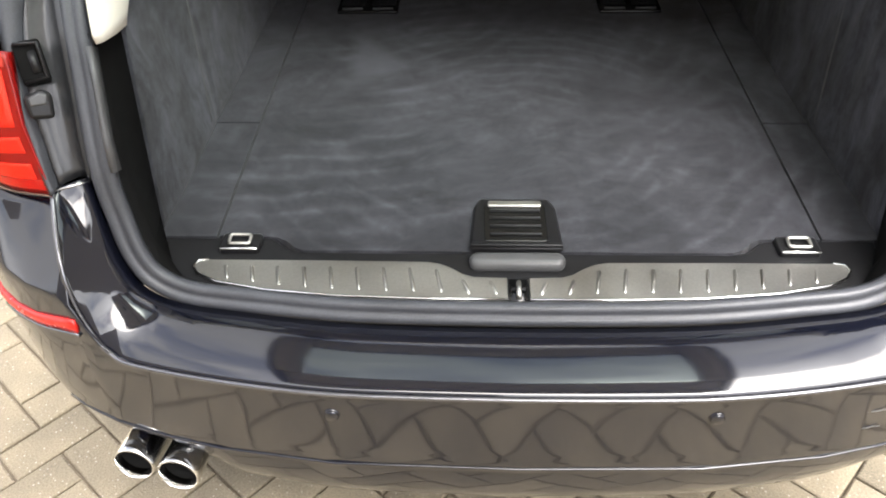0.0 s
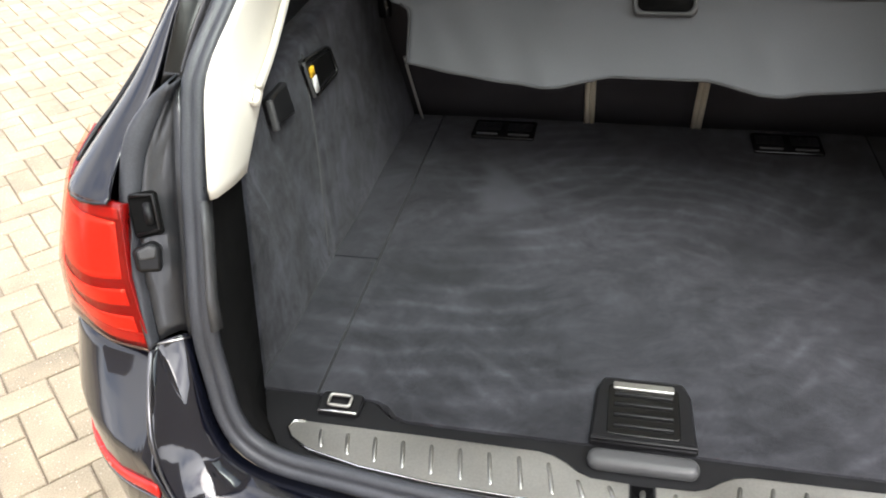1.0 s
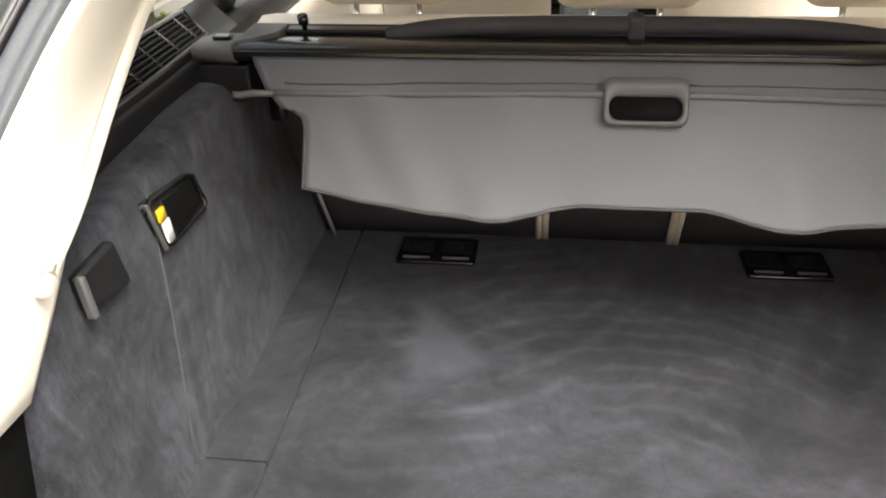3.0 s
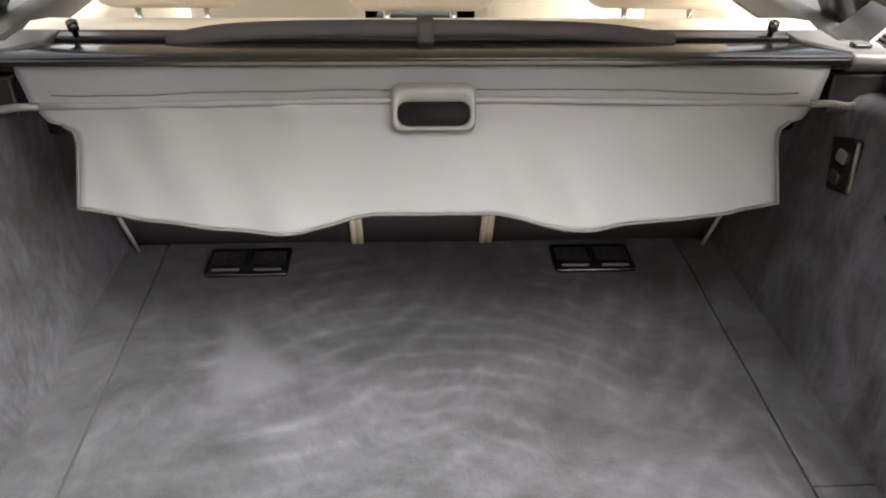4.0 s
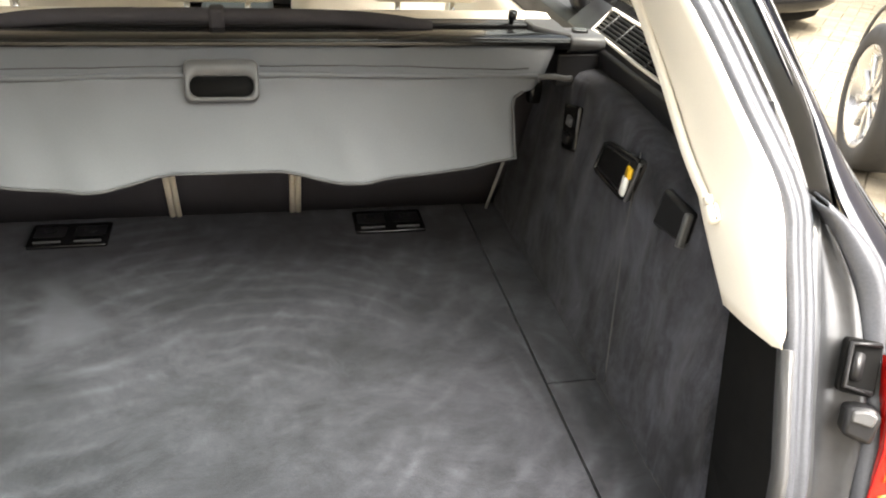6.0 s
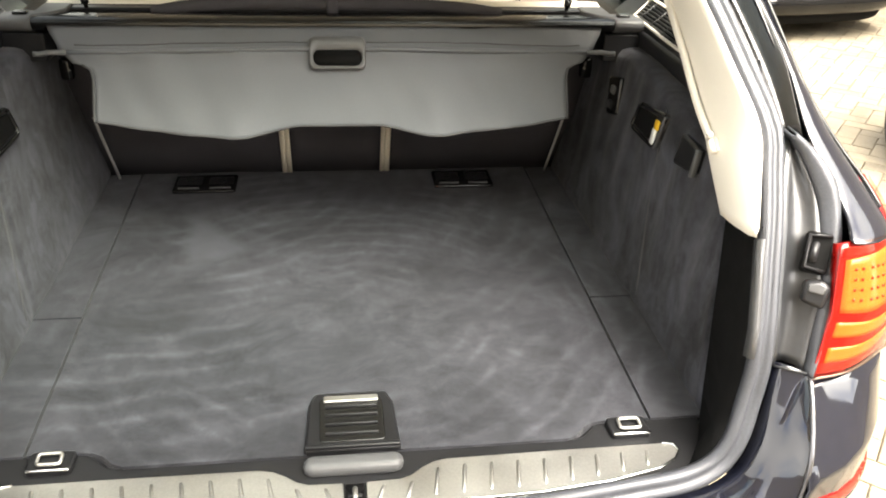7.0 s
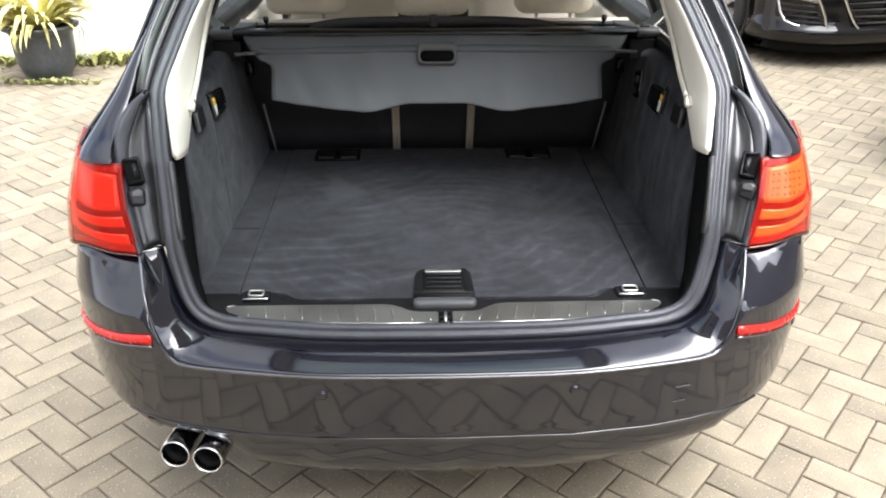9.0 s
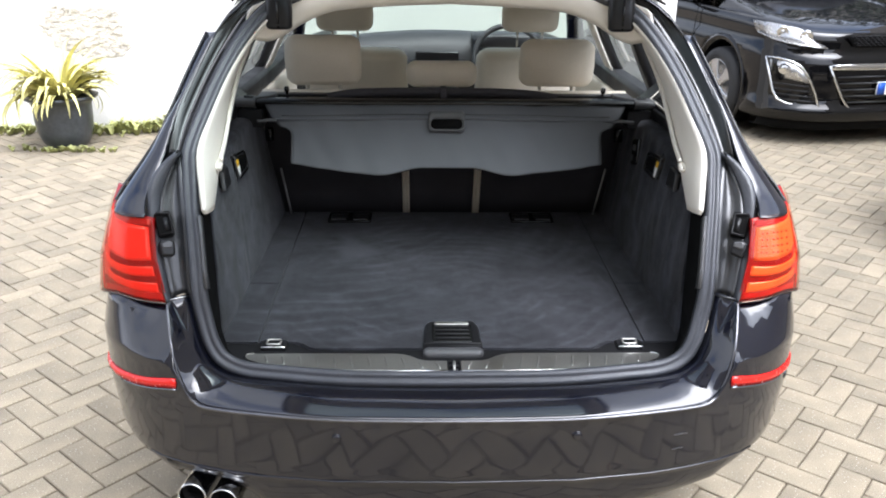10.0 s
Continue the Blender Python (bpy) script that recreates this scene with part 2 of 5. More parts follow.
_keep.operation = "MULTIPLY"
_sel = _pn.new("ShaderNodeMapRange")
_sel.inputs["From Min"].default_value, _sel.inputs["From Max"].default_value = 0.62, 0.66
_sep = _pn.new("ShaderNodeSeparateColor")
_pl.new(_grit.outputs["Color"], _sep.inputs[0]), _pl.new(_sep.outputs[0], _sel.inputs["Value"])
_pl.new(_gr.outputs[0], _keep.inputs[0]), _pl.new(_sel.outputs[0], _keep.inputs[1])
_pl.new(_keep.outputs[0], _gm.inputs[0]), _pl.new(_pb.links[0].from_socket, _gm.inputs[6]), _pl.new(_gm.outputs[2], _pb)
SAND = mat("dark_joint_sand", (0.135, 0.110, 0.078), rough=1.0, vary=0.3, scale=5, fine=220, bump=0.6, depth=0.004)
RENDERWALL = mat("white_painted_wall", (0.84, 0.82, 0.78), rough=0.85, vary=0.06, scale=2.2, fine=60, bump=0.35, depth=0.006)
PATCH = mat("flaked_pale_render", (0.60, 0.555, 0.48), rough=0.95, vary=0.4, scale=9, fine=60, bump=0.7, depth=0.01)
STONE = mat("bare_grey_rubble", (0.46, 0.42, 0.36), rough=0.95, vary=0.3, scale=7, fine=60, bump=0.7, depth=0.01)
POT = mat("glazed_blue_grey_pot", (0.05, 0.056, 0.062), rough=0.34, vary=0.35, scale=6, fine=40, bump=0.12)
SOIL = mat("dark_soil", (0.05, 0.04, 0.03), rough=1.0, vary=0.4, fine=90, bump=0.7)
LEAF = mat("yellow_green_strap_leaf", (0.60, 0.56, 0.22), rough=0.45, vary=0.3, scale=4, fine=60, bump=0.1, pieces=0.3)
WEED = mat("green_weed_leaf", (0.30, 0.31, 0.11), rough=0.6, vary=0.35, scale=6, fine=80, bump=0.1, pieces=0.3)
HEDGE = mat("dark_hedge_leaf", (0.035, 0.045, 0.02), rough=0.6, vary=0.4, scale=3, fine=50, bump=0.2, pieces=0.3)
TYRE = mat("tyre_rubber", (0.018, 0.018, 0.018), rough=0.75, vary=0.2, fine=120, bump=0.3)
ALLOY = mat("silver_alloy", (0.55, 0.55, 0.55), rough=0.28, metal=0.9, vary=0.08, bump=0.0)
BLUE = mat("blue_plate_band", (0.02, 0.09, 0.45), rough=0.4, vary=0.03, bump=0.0)


# ---- building helpers ----
def part(name, bm, material, parent=None, label="", smooth=True, bevel=0.0, thick=0.0, subdiv=0):
    me = bpy.data.meshes.new(name)
    bmesh.ops.recalc_face_normals(bm, faces=bm.faces) if len(bm.faces) < 20000 else None
    for f in bm.faces:
        f.smooth = smooth
    bm.to_mesh(me)
    bm.free()
    for m in material if isinstance(material, (list, tuple)) else [material]:
        me.materials.append(m)
    ob = new(name, me)
    ob.parent = parent
    if label:
        tagged(ob, label)
    if thick:
        md = ob.modifiers.new("thickness", "SOLIDIFY")
        md.thickness, md.offset = thick, -1
    if subdiv:
        md = ob.modifiers.new("round", "SUBSURF")
        md.levels = md.render_levels = subdiv
    if bevel:
        md = ob.modifiers.new("edge", "BEVEL")
        md.width, md.segments, md.limit_method, md.angle_limit = bevel, 2, "ANGLE", radians(35)
        if smooth:
            me.set_sharp_from_angle(angle=radians(50))
    return ob


def thing(name, place, label, category, group="", kind=""):
    ob = new(name)
    ob.location = place
    ob.empty_display_size = 0.1
    return tagged(ob, label, category, group, kind)


def box(bm, lo, hi, turn=None):
    vs = [bm.verts.new((x, y, z)) for z in (lo[2], hi[2]) for y in (lo[1], hi[1]) for x in (lo[0], hi[0])]
    for f in ((0, 2, 3, 1), (4, 5, 7, 6), (0, 1, 5, 4), (2, 6, 7, 3), (0, 4, 6, 2), (1, 3, 7, 5)):
        bm.faces.new([vs[i] for i in f])
    if turn is not None:
        bmesh.ops.transform(bm, matrix=turn, verts=vs)
    return vs


def boxes(*los_his):
    bm = bmesh.new()
    for lo, hi in los_his:
        box(bm, lo, hi)
    return bm


def grid(rows, closed=False, bm=None):
    """A sheet through rows of points."""
    bm = bm or bmesh.new()
    vs = [[bm.verts.new(p) for p in r] for r in rows]
    for a, b in zip(vs, vs[1:]):
        n = len(a)
        for i in range(n if closed else n - 1):
            j = (i + 1) % n
            bm.faces.new((a[i], a[j], b[j], b[i]))
    return bm


def prism(outline, lo, hi, axis="z", bm=None):
    """An outline in two axes pulled from lo to hi along the third."""
    bm = bm or bmesh.new()
    put = {"z": lambda p, h: (p[0], p[1], h), "y": lambda p, h: (p[0], h, p[1]), "x": lambda p, h: (h, p[0], p[1])}[axis]
    a, b = [bm.verts.new(put(p, lo)) for p in outline], [bm.verts.new(put(p, hi)) for p in outline]
    n = len(outline)
    for i in range(n):
        bm.faces.new((a[i], a[(i + 1) % n], b[(i + 1) % n], b[i]))
    bm.faces.new(a[::-1]), bm.faces.new(b)
    return bm


def spline(pts, n):
    """n points along a smooth curve through pts."""
    p = [Vector(q) for q in pts]
    p = [2 * p[0] - p[1]] + p + [2 * p[-1] - p[-2]]
    out, m = [], len(p) - 3
    for k in range(n):
        u = k / (n - 1) * m
        i = min(int(u), m - 1)
        t = u - i
        a, b, c, d = p[i:i + 4]
        out.append(0.5 * (2 * b + (c - a) * t + (2 * a - 5 * b + 4 * c - d) * t * t + (3 * b - 3 * c + d - a) * t ** 3))
    return out


def lerp_table(x, table):
    """Piecewise linear value at x from ((x, value), ...)."""
    return float(np.interp(x, [a for a, _ in table], [b for _, b in table]))


def sweep(path, profile, up=(0, 0, 1), closed=False, caps=True, bm=None):
    """A profile of (side, up) offsets drawn along a path."""
    bm = bm or bmesh.new()
    path, rings, n = [Vector(p) for p in path], [], len(path)
    for i, p in enumerate(path):
        a, b = path[i - 1] if closed or i else p, path[(i + 1) % n] if closed or i < n - 1 else p
        d = (b - a).normalized()
        side = d.cross(Vector(up)).normalized()
        v = side.cross(d)
        rings.append([bm.verts.new(p + side * s + v * u) for s, u in profile])
    k = len(profile)
    for i in range(n if closed else n - 1):
        a, b = rings[i], rings[(i + 1) % n]
        for j in range(k):
            bm.faces.new((a[j], a[(j + 1) % k], b[(j + 1) % k], b[j]))
    if caps and not closed:
        bm.faces.new(rings[0][::-1]), bm.faces.new(rings[-1])
    return bm


def ring(r, n=10, sx=1.0, sy=1.0):
    return [(r * sx * math.cos(2 * math.pi * i / n), r * sy * math.sin(2 * math.pi * i / n)) for i in range(n)]


def lathe(profile, n=32, bm=None, m=None):
    """A turned body of (radius, height) points."""
    bm = bm or bmesh.new()
    rows = [[Vector((r * math.cos(2 * math.pi * i / n), r * math.sin(2 * math.pi * i / n), h)) for i in range(n)] for r, h in profile]
    if m is not None:
        rows = [[m @ p for p in r] for r in rows]
    return grid(rows, closed=True, bm=bm)


def rounded(w, h, r, n=5, cx=0.0, cy=0.0):
    """A rectangle outline with round corners."""
    out = []
    for k, (sx, sy) in enumerate(((1, 1), (-1, 1), (-1, -1), (1, -1))):
        for i in range(n + 1):
            a = math.pi / 2 * (k + i / n)
            out.append((cx + sx * (w / 2 - r) + r * math.cos(a), cy + sy * (h / 2 - r) + r * math.sin(a)))
    return out


def cushion(w, d, h, r, puff=0.0, m=None):
    """A soft block, centred, with round edges and slightly swollen faces."""
    bm = bmesh.new()
    rows = []
    n = 9
    for i in range(n):
        a = -math.pi / 2 + math.pi * i / (n - 1)
        inset = r * (1 - math.cos(a))
        z = (h / 2 - r) * (1 if a > 0 else -1 if a < 0 else 0) + r * math.sin(a)
        rows.append([(x, y, z) for x, y in rounded(w - 2 * inset, d - 2 * inset, max(min(r * 1.6, d / 2 - inset - 0.001), 0.002), 4)])
    grid(rows, closed=True, bm=bm)
    bm.verts.ensure_lookup_table()
    k = len(rows[0])
    bm.faces.new(bm.verts[:k][::-1]), bm.faces.new(bm.verts[-k:])
    if puff:
        for v in bm.verts:
            v.co.y *= 1 + puff * (1 - (2 * v.co.x / w) ** 2) * (1 - (2 * v.co.z / h) ** 2)
    if m is not None:
        bmesh.ops.transform(bm, matrix=m, verts=bm.verts)
    return bm


# ---- the estate car ----
FZ = 0.668
CAR = thing("estate_car", (0, 0, 0), "dark blue-black estate car with its tailgate raised and empty boot open", "car")


def wallx(z):
    return 0.635 + 0.095 * (z - 0.665)


def mirror(pts, s):
    return [(s * x, y, z) for x, y, z in pts]


def both(pts):
    """A half line from the middle outwards, made whole from left to right."""
    return [(-x, y, z) for x, y, z in pts[:0:-1]] + list(pts)


# bumper skin below the crease
COLS = [0, .08, .16, .24, .32, .4, .48, .54, .59, .63, .655, .675, .69, .70, .708, .714, .72, .725, .73, .76, .80, .835, .865, .89, .912, .928]
PLAN = ((0, -.216), (.3, -.209), (.5, -.182), (.6, -.157), (.69, -.128), (.76, -.095), (.8, -.066), (.84, -.028), (.87, .01), (.895, .05), (.915, .10), (.93, .17))
TOPZ = ((0, .632), (.5, .634), (.6, .634), (.645, .642), (.669, .670), (.688, .721), (.699, .772), (.715, .82), (.728, .846), (.8, .850), (.87, .851), (.93, .834))
LEAN_Y = ((.25, .062), (.27, .048), (.30, .038), (.34, .030), (.40, .024), (.428, .026), (.438, .018), (.45, .0125), (.50, .0095), (.55, .006), (.60, .002), (.632, 0), (.66, 0), (.70, .002), (.741, .002), (.747, .008), (.80, .068), (.848, .124))
PULL = ((.25, .45), (.31, .68), (.39, .90), (.48, 1.05), (.6, 1.10), (.74, 1.10), (.80, 1.04), (.85, .98))
LOWZ = ((0, .300), (.29, .305), (.5, .320), (.74, .362), (.85, .372), (.93, .378))


def bumper_point(x, y, z, side):
    soft = .024 if .46 < z < .62 else 0
    lean = sum(lerp_table(z + soft * k / 3, LEAN_Y) for k in range(-3, 4)) / 7 * ((1 - side) ** 1.4 if z > .65 else 1 - 0.55 * side)
    if x > .7:
        x = .7 + (x - .7) * lerp_table(z, PULL)
    return x, y + lean, z


def bumper_skin():
    cols = [(x, lerp_table(x, PLAN), lerp_table(x, TOPZ), max(0, (x - .76) / .17)) for x in COLS]
    cols += [(.934, .25, .83, 1), (.925, .36, .83, 1), (.915, .50, .83, 1), (.91, .62, .83, 1)]
    rows = []
    for q in (0, .08, .18, .26, .32, .352, .37, .39, .42, .5, .65, .8, .92, 1):
        rows.append([bumper_point(x, y, t + (.575 - t) * q, k) for x, y, t, k in cols])
    for z in (.56, .545, .527, .51, .495, .48, .468, .457, .448, .443, .437, .43, .41, .37, .33, .29, .25):
        row = []
        for x, y, t, k in cols:
            low = lerp_table(x, LOWZ)
            zz = z if z > .437 else low + (z - .25) * (.437 - low) / .187
            p = bumper_point(x, y, z, k)
            row.append((p[0], p[1], zz))
        rows.append(row)
    rows = [both(r) for r in rows]
    for k, row in enumerate(rows[-8:]):
        for i, (x, y, z) in enumerate(row):
            cut = max(0, min(1, (x + .735) / .03)) * max(0, min(1, (-.525 - x) / .03))
            if cut:
                row[i] = (x, y, z + cut * max(0, (.404 + .003 * (7 - k)) - z))
    return grid(rows)


BUMPER = part("bumper", bumper_skin(), PAINT, CAR, "glossy dark bumper with a light crease line", thick=0.004)

U = [(0, -.216, .632), (.16, -.214, .632), (.3, -.209, .633), (.45, -.190, .634), (.60, -.158, .634), (.645, -.139, .642), (.669, -.126, .670), (.688, -.113, .721), (.699, -.092, .772), (.715, -.042, .820), (.728, .002, .848)]
EDGE = [(0, -.118, .655), (.16, -.116, .656), (.3, -.112, .657), (.43, -.103, .661), (.565, -.088, .668), (.618, -.078, .687), (.650, -.063, .722), (.672, -.042, .768), (.694, -.018, .805), (.712, .000, .832), (.722, .008, .852)]
ROOT = [(0, -.082, .648), (.16, -.080, .648), (.3, -.074, .650), (.452, -.056, .655), (.553, -.047, .665), (.612, -.033, .688), (.640, -.020, .730), (.660, .002, .785), (.671, .018, .825), (.677, .028, .845), (.680, .034, .857)]


def mixed(a, b, k, lift=(0, 0, 0)):
    return [tuple(p[i] + (q[i] - p[i]) * k + lift[i] for i in range(3)) for p, q in zip(a, b)]


def fold_row(a, b, k, lift):
    """Between two edges, raised in proportion to their distance."""
    return [tuple(p[i] + (q[i] - p[i]) * k + lift[i] * min(1, math.dist(p, q) / .07) ** 2 for i in range(3)) for p, q in zip(a, b)]


shelf = [ROOT, fold_row(ROOT, EDGE, .5, (0, 0, .002)), fold_row(ROOT, EDGE, .85, (0, 0, .002)), EDGE, fold_row(EDGE, U, .15, (0, -.002, .002)), fold_row(EDGE, U, .35, (0, -.004, .004)), fold_row(EDGE, U, .65, (0, -.003, .0045)), fold_row(EDGE, U, .88, (0, -.002, .0025)), U]
part("bumper_step", grid([both([tuple(p) for p in spline(r, 31)]) for r in shelf]), PAINT, CAR, thick=0.004)
# paler than the paint, to stand for sky caught on the rolled edge
part("crease_bead", sweep(both([(p.x, p.y - .0015, p.z) for p in spline(U, 41)]), ring(.0042, 10), up=(0, -.5, .8)), PAINTEDGE, BUMPER, "rolled crease with its highlight put into the colour")
ridge = [bumper_point(x, lerp_table(x, PLAN), .4445, max(0, (x - .76) / .17)) for x in (0, .1, .2, .3, .4, .5, .55, .6, .65, .69, .73, .77, .8)]
part("lower_crease", sweep(both([(x, y - .001, z) for x, y, z in ridge]), ring(.0028, 8), up=(0, -.5, .8)), PAINT, BUMPER)

for s in (-1, 1):
    top, bot = [], []
    for i in range(13):
        x = .690 + (.925 - .690) * i / 12
        k = max(0, (x - .76) / .17)
        zc = .687 - .047 * i / 12
        x, y, _ = bumper_point(x, lerp_table(x, PLAN), zc, k)
        x += .004 * k
        top.append((s * x, y - .003, zc + .014 - .004 * i / 12)), bot.append((s * x, y - .003, zc - .013 + .003 * i / 12))
    mid = [((a[0]), a[1] - .004, (a[2] + b[2]) / 2) for a, b in zip(top, bot)]
    r = part("reflector", grid([top, mid, bot]), REFLECT, BUMPER, "red strip reflector", thick=0.008)
    low = [(a[0], a[1] - .001, a[2] - .001) for a in bot[:9]]
    part("trim_line", grid([low, [(a[0], a[1] - .002, a[2] - .005) for a in low]]), PAINTEDGE, BUMPER, "bright reflector edge", thick=0.004)

for x, z in ((-.292, .578), (.295, .582), (.88, .62)):
    px, y, _ = bumper_point(abs(x), lerp_table(abs(x), PLAN), z, 0)
    x = math.copysign(px, x)
    nrm = 0 if abs(x) < .5 else math.copysign(52, x)
    m = pose(x, y, z, 90, 0, nrm)
    part("parking_sensor", lathe([(0.0, .0035), (.009, .0035), (.0105, .0015), (.0105, -.004)], 20, m=m), PAINT, BUMPER)
    part("sensor_ring", lathe([(.0112, -.003), (.0112, .0012), (.0128, .0012), (.0128, -.003)], 20, m=m), PAINT, BUMPER)

# scuffs left on the bumper
for z, w in ((.555, .042), (.510, .036)):
    y = bumper_point(.545, lerp_table(.545, PLAN), z, 0)[1] - .0012
    part("scratch", grid([[(.54 + w * i / 6, y + .011 * i / 6 * .5 + .0009 * math.sin(i * 2), z + .004 * i / 6 + h) for i in range(7)] for h in (.0011, -.0011)]), GREYPLASTIC, BUMPER, "pale scratch", thick=0.0008)

# tailpipes
for x, y, z in ((-.676, -.142, .364), (-.592, -.160, .360)):
    m = pose(x, y, z, 86, 0, -6)
    p = part("tailpipe", lathe([(.0325, -.16), (.0325, -.006), (.0340, .004), (.0358, .006), (.0375, .003), (.0385, -.008), (.0375, -.05), (.036, -.2)], 36, m=m), CHROME, CAR, "polished oval exhaust tip")
    part("pipe_bore", lathe([(0, -.05), (.0322, -.05), (.0322, -.016), (.0316, -.048)], 24, m=m), MATTE, p)
part("exhaust_recess", grid([[(x, lerp_table(-x, PLAN) + d, z) for x in [-.755 + .225 * i / 8 for i in range(9)]] for d, z in ((.025, .424), (.08, .425), (.13, .41), (.14, .33))]), MATTE, CAR)

# body weather strip round the opening
STRIP = [(0, -.063, .655), (.16, -.061, .655), (.3, -.057, .657), (.445, -.044, .663), (.54, -.036, .671), (.598, -.024, .695), (.627, -.011, .738), (.645, .011, .795), (.656, .026, .85), (.663, .050, .91), (.676, .100, .99), (.690, .150, 1.06), (.700, .198, 1.12), (.706, .245, 1.18), (.682, .34, 1.265), (.645, .43, 1.36), (.594, .515, 1.45), (.53, .58, 1.52), (.43, .615, 1.56), (.2, .635, 1.585), (0, .64, 1.59)]
prof = [(-.024, -.008), (-.024, .002), (-.020, .008), (-.014, .011), (-.008, .009), (-.004, .005), (0, .008), (.006, .011), (.012, .008), (.016, .002), (.016, -.008)]
path = [(-p.x, p.y, p.z) for p in spline(STRIP, 60)][::-1][:-1] + [tuple(p) for p in spline(STRIP, 60)][:-1]
part("weather_strip", sweep(path, prof, up=(0, -.85, .52), closed=True), RUBBER, CAR, "grey-black rubber weather strip")

# rear pillar sections: height, inner edge, corner, outer corner (x, y each), body side x
PILLAR = ((1.052, .764, .058, .828, .060, .870, .094, .912), (1.064, .782, .082, .832, .088, .870, .120, .905),
          (1.085, .794, .138, .832, .145, .868, .170, .893), (1.125, .782, .190, .812, .192, .843, .214, .866),
          (1.165, .764, .238, .790, .238, .818, .256, .840), (1.22, .757, .283, .776, .284, .792, .302, .810),
          (1.275, .747, .328, .757, .330, .766, .350, .785), (1.365, .712, .413, .716, .415, .712, .432, .745),
          (1.455, .672, .498, .676, .500, .674, .512, .710), (1.535, .614, .583, .620, .583, .622, .595, .655),
          (1.592, .470, .640, .480, .635, .490, .640, .520))

# painted jambs beside the strip, the pillar channel and the outer pillars
IN_J = [(.680, .031, .852), (.683, .046, .90), (.692, .086, .97), (.704, .130, 1.045), (.718, .176, 1.10), (.727, .214, 1.15), (.731, .24, 1.172)]
OUT_J = [(.721, .014, .852), (.734, .036, .90), (.750, .068, .975), (.760, .120, 1.04), (.760, .160, 1.09), (.744, .200, 1.14), (.734, .235, 1.172)]
IN_C = [(.722, .246, 1.172), (.710, .292, 1.22), (.694, .350, 1.275), (.658, .438, 1.365), (.606, .524, 1.455), (.542, .590, 1.53), (.44, .635, 1.575)]
OUT_C = [(.762, .240, 1.162), (.755, .285, 1.22), (.745, .330, 1.275), (.712, .415, 1.365), (.671, .500, 1.455), (.610, .585, 1.535), (.47, .64, 1.59)]
for s in (-1, 1):
    rows = [mixed(IN_J, OUT_J, -.38, (0, .016, 0)), IN_J, mixed(IN_J, OUT_J, .12, (0, .014, 0)), mixed(IN_J, OUT_J, .5, (0, .020, 0)), mixed(IN_J, OUT_J, .85, (0, .010, 0)), OUT_J]
    jamb = part("jamb", grid([mirror([tuple(p) for p in spline(r, 19)], s) for r in rows]), JAMB, CAR, "satin grey-black body jamb", thick=0.003)
    part("jamb_seam", sweep(mirror([(.678, .028, .8525), (.70, .016, .8525), (.726, .003, .8515)], s), ring(.0022, 6)), CHROME if s < 0 else JAMB, jamb)
    rows = [IN_C, mixed(IN_C, OUT_C, .3, (0, .018, -.012)), mixed(IN_C, OUT_C, .75, (0, .018, -.012)), OUT_C]
    part("pillar_channel", grid([mirror([tuple(p) for p in spline(r, 19)], s) for r in rows]), GLOSSBLACK, CAR, "black pillar seam", thick=0.003)
    back = [(.758, .150, 1.045), (.752, .205, 1.10), (.742, .250, 1.15), (.735, .290, 1.20), (.728, .340, 1.26)]
    part("pillar_backing", grid([mirror([(x + d, y + .012, z) for x, y, z in back], s) for d in (-.03, 0, .045)]), PLASTIC, CAR, thick=.004)
    lip_in = [(.722, .216, 1.176), (.742, .205, 1.142), (.760, .160, 1.090), (.760, .120, 1.040), (.751, .068, .978), (.737, .040, .915), (.729, .021, .876), (.722, .012, .850)]
    lip_out = [(.734, .226, 1.180), (.768, .196, 1.152), (.790, .157, 1.113), (.791, .113, 1.045), (.774, .070, .983), (.758, .039, .920), (.745, .021, .882), (.731, .004, .846)]
    lip = [mixed(lip_in, lip_out, -.1, (0, .022, 0)), lip_in, mixed(lip_in, lip_out, .12, (0, -.010, 0)), mixed(lip_in, lip_out, .45, (0, -.015, .002)), mixed(lip_in, lip_out, .8, (0, -.011, .002)), lip_out, mixed(lip_in, lip_out, 1.05, (0, .02, 0))]
    part("jamb_lip", grid([mirror([tuple(p) for p in spline(r, 30)], s) for r in lip]), RUBBER, jamb, "rolled rubber edge", thick=.003)
    # lock catch and rubber stop
    m = pose(s * .745, .098, 1.020, -30, 0, s * -30)
    bm = bmesh.new()
    prism(rounded(.040, .066, .006, 4), -.010, .014, "y", bm)
    bmesh.ops.transform(bm, matrix=m, verts=bm.verts)
    c = part("lock_catch", bm, MATTE, jamb, "black latch guide with a slot", bevel=.002)
    bm = bmesh.new()
    prism(rounded(.013, .034, .005, 4, -s * .004, 0), -.012, -.009, "y", bm)
    bmesh.ops.transform(bm, matrix=m, verts=bm.verts)
    part("slot", bm, PLASTIC, c)
    bm = bmesh.new()
    sweep([tuple(m @ Vector(p)) for p in ((s * .017, -.012, -.028), (-s * .015, -.014, -.026), (-s * .015, -.014, .026), (s * .017, -.012, .030))], ring(.0032, 6), up=(0, -1, .2), bm=bm)
    part("latch_frame", bm, PLASTIC, c)
    bm = bmesh.new()
    prism([(-.018, -.020), (.016, -.026), (.022, .010), (.010, .020), (-.018, .014)], -.030, .012, "y", bm)
    bmesh.ops.transform(bm, matrix=pose(s * .741, .072, .966, -24, 0, s * -30), verts=bm.verts)
    st = part("rubber_stop", bm, PLASTIC, jamb, "black wedge-shaped buffer", bevel=.006)
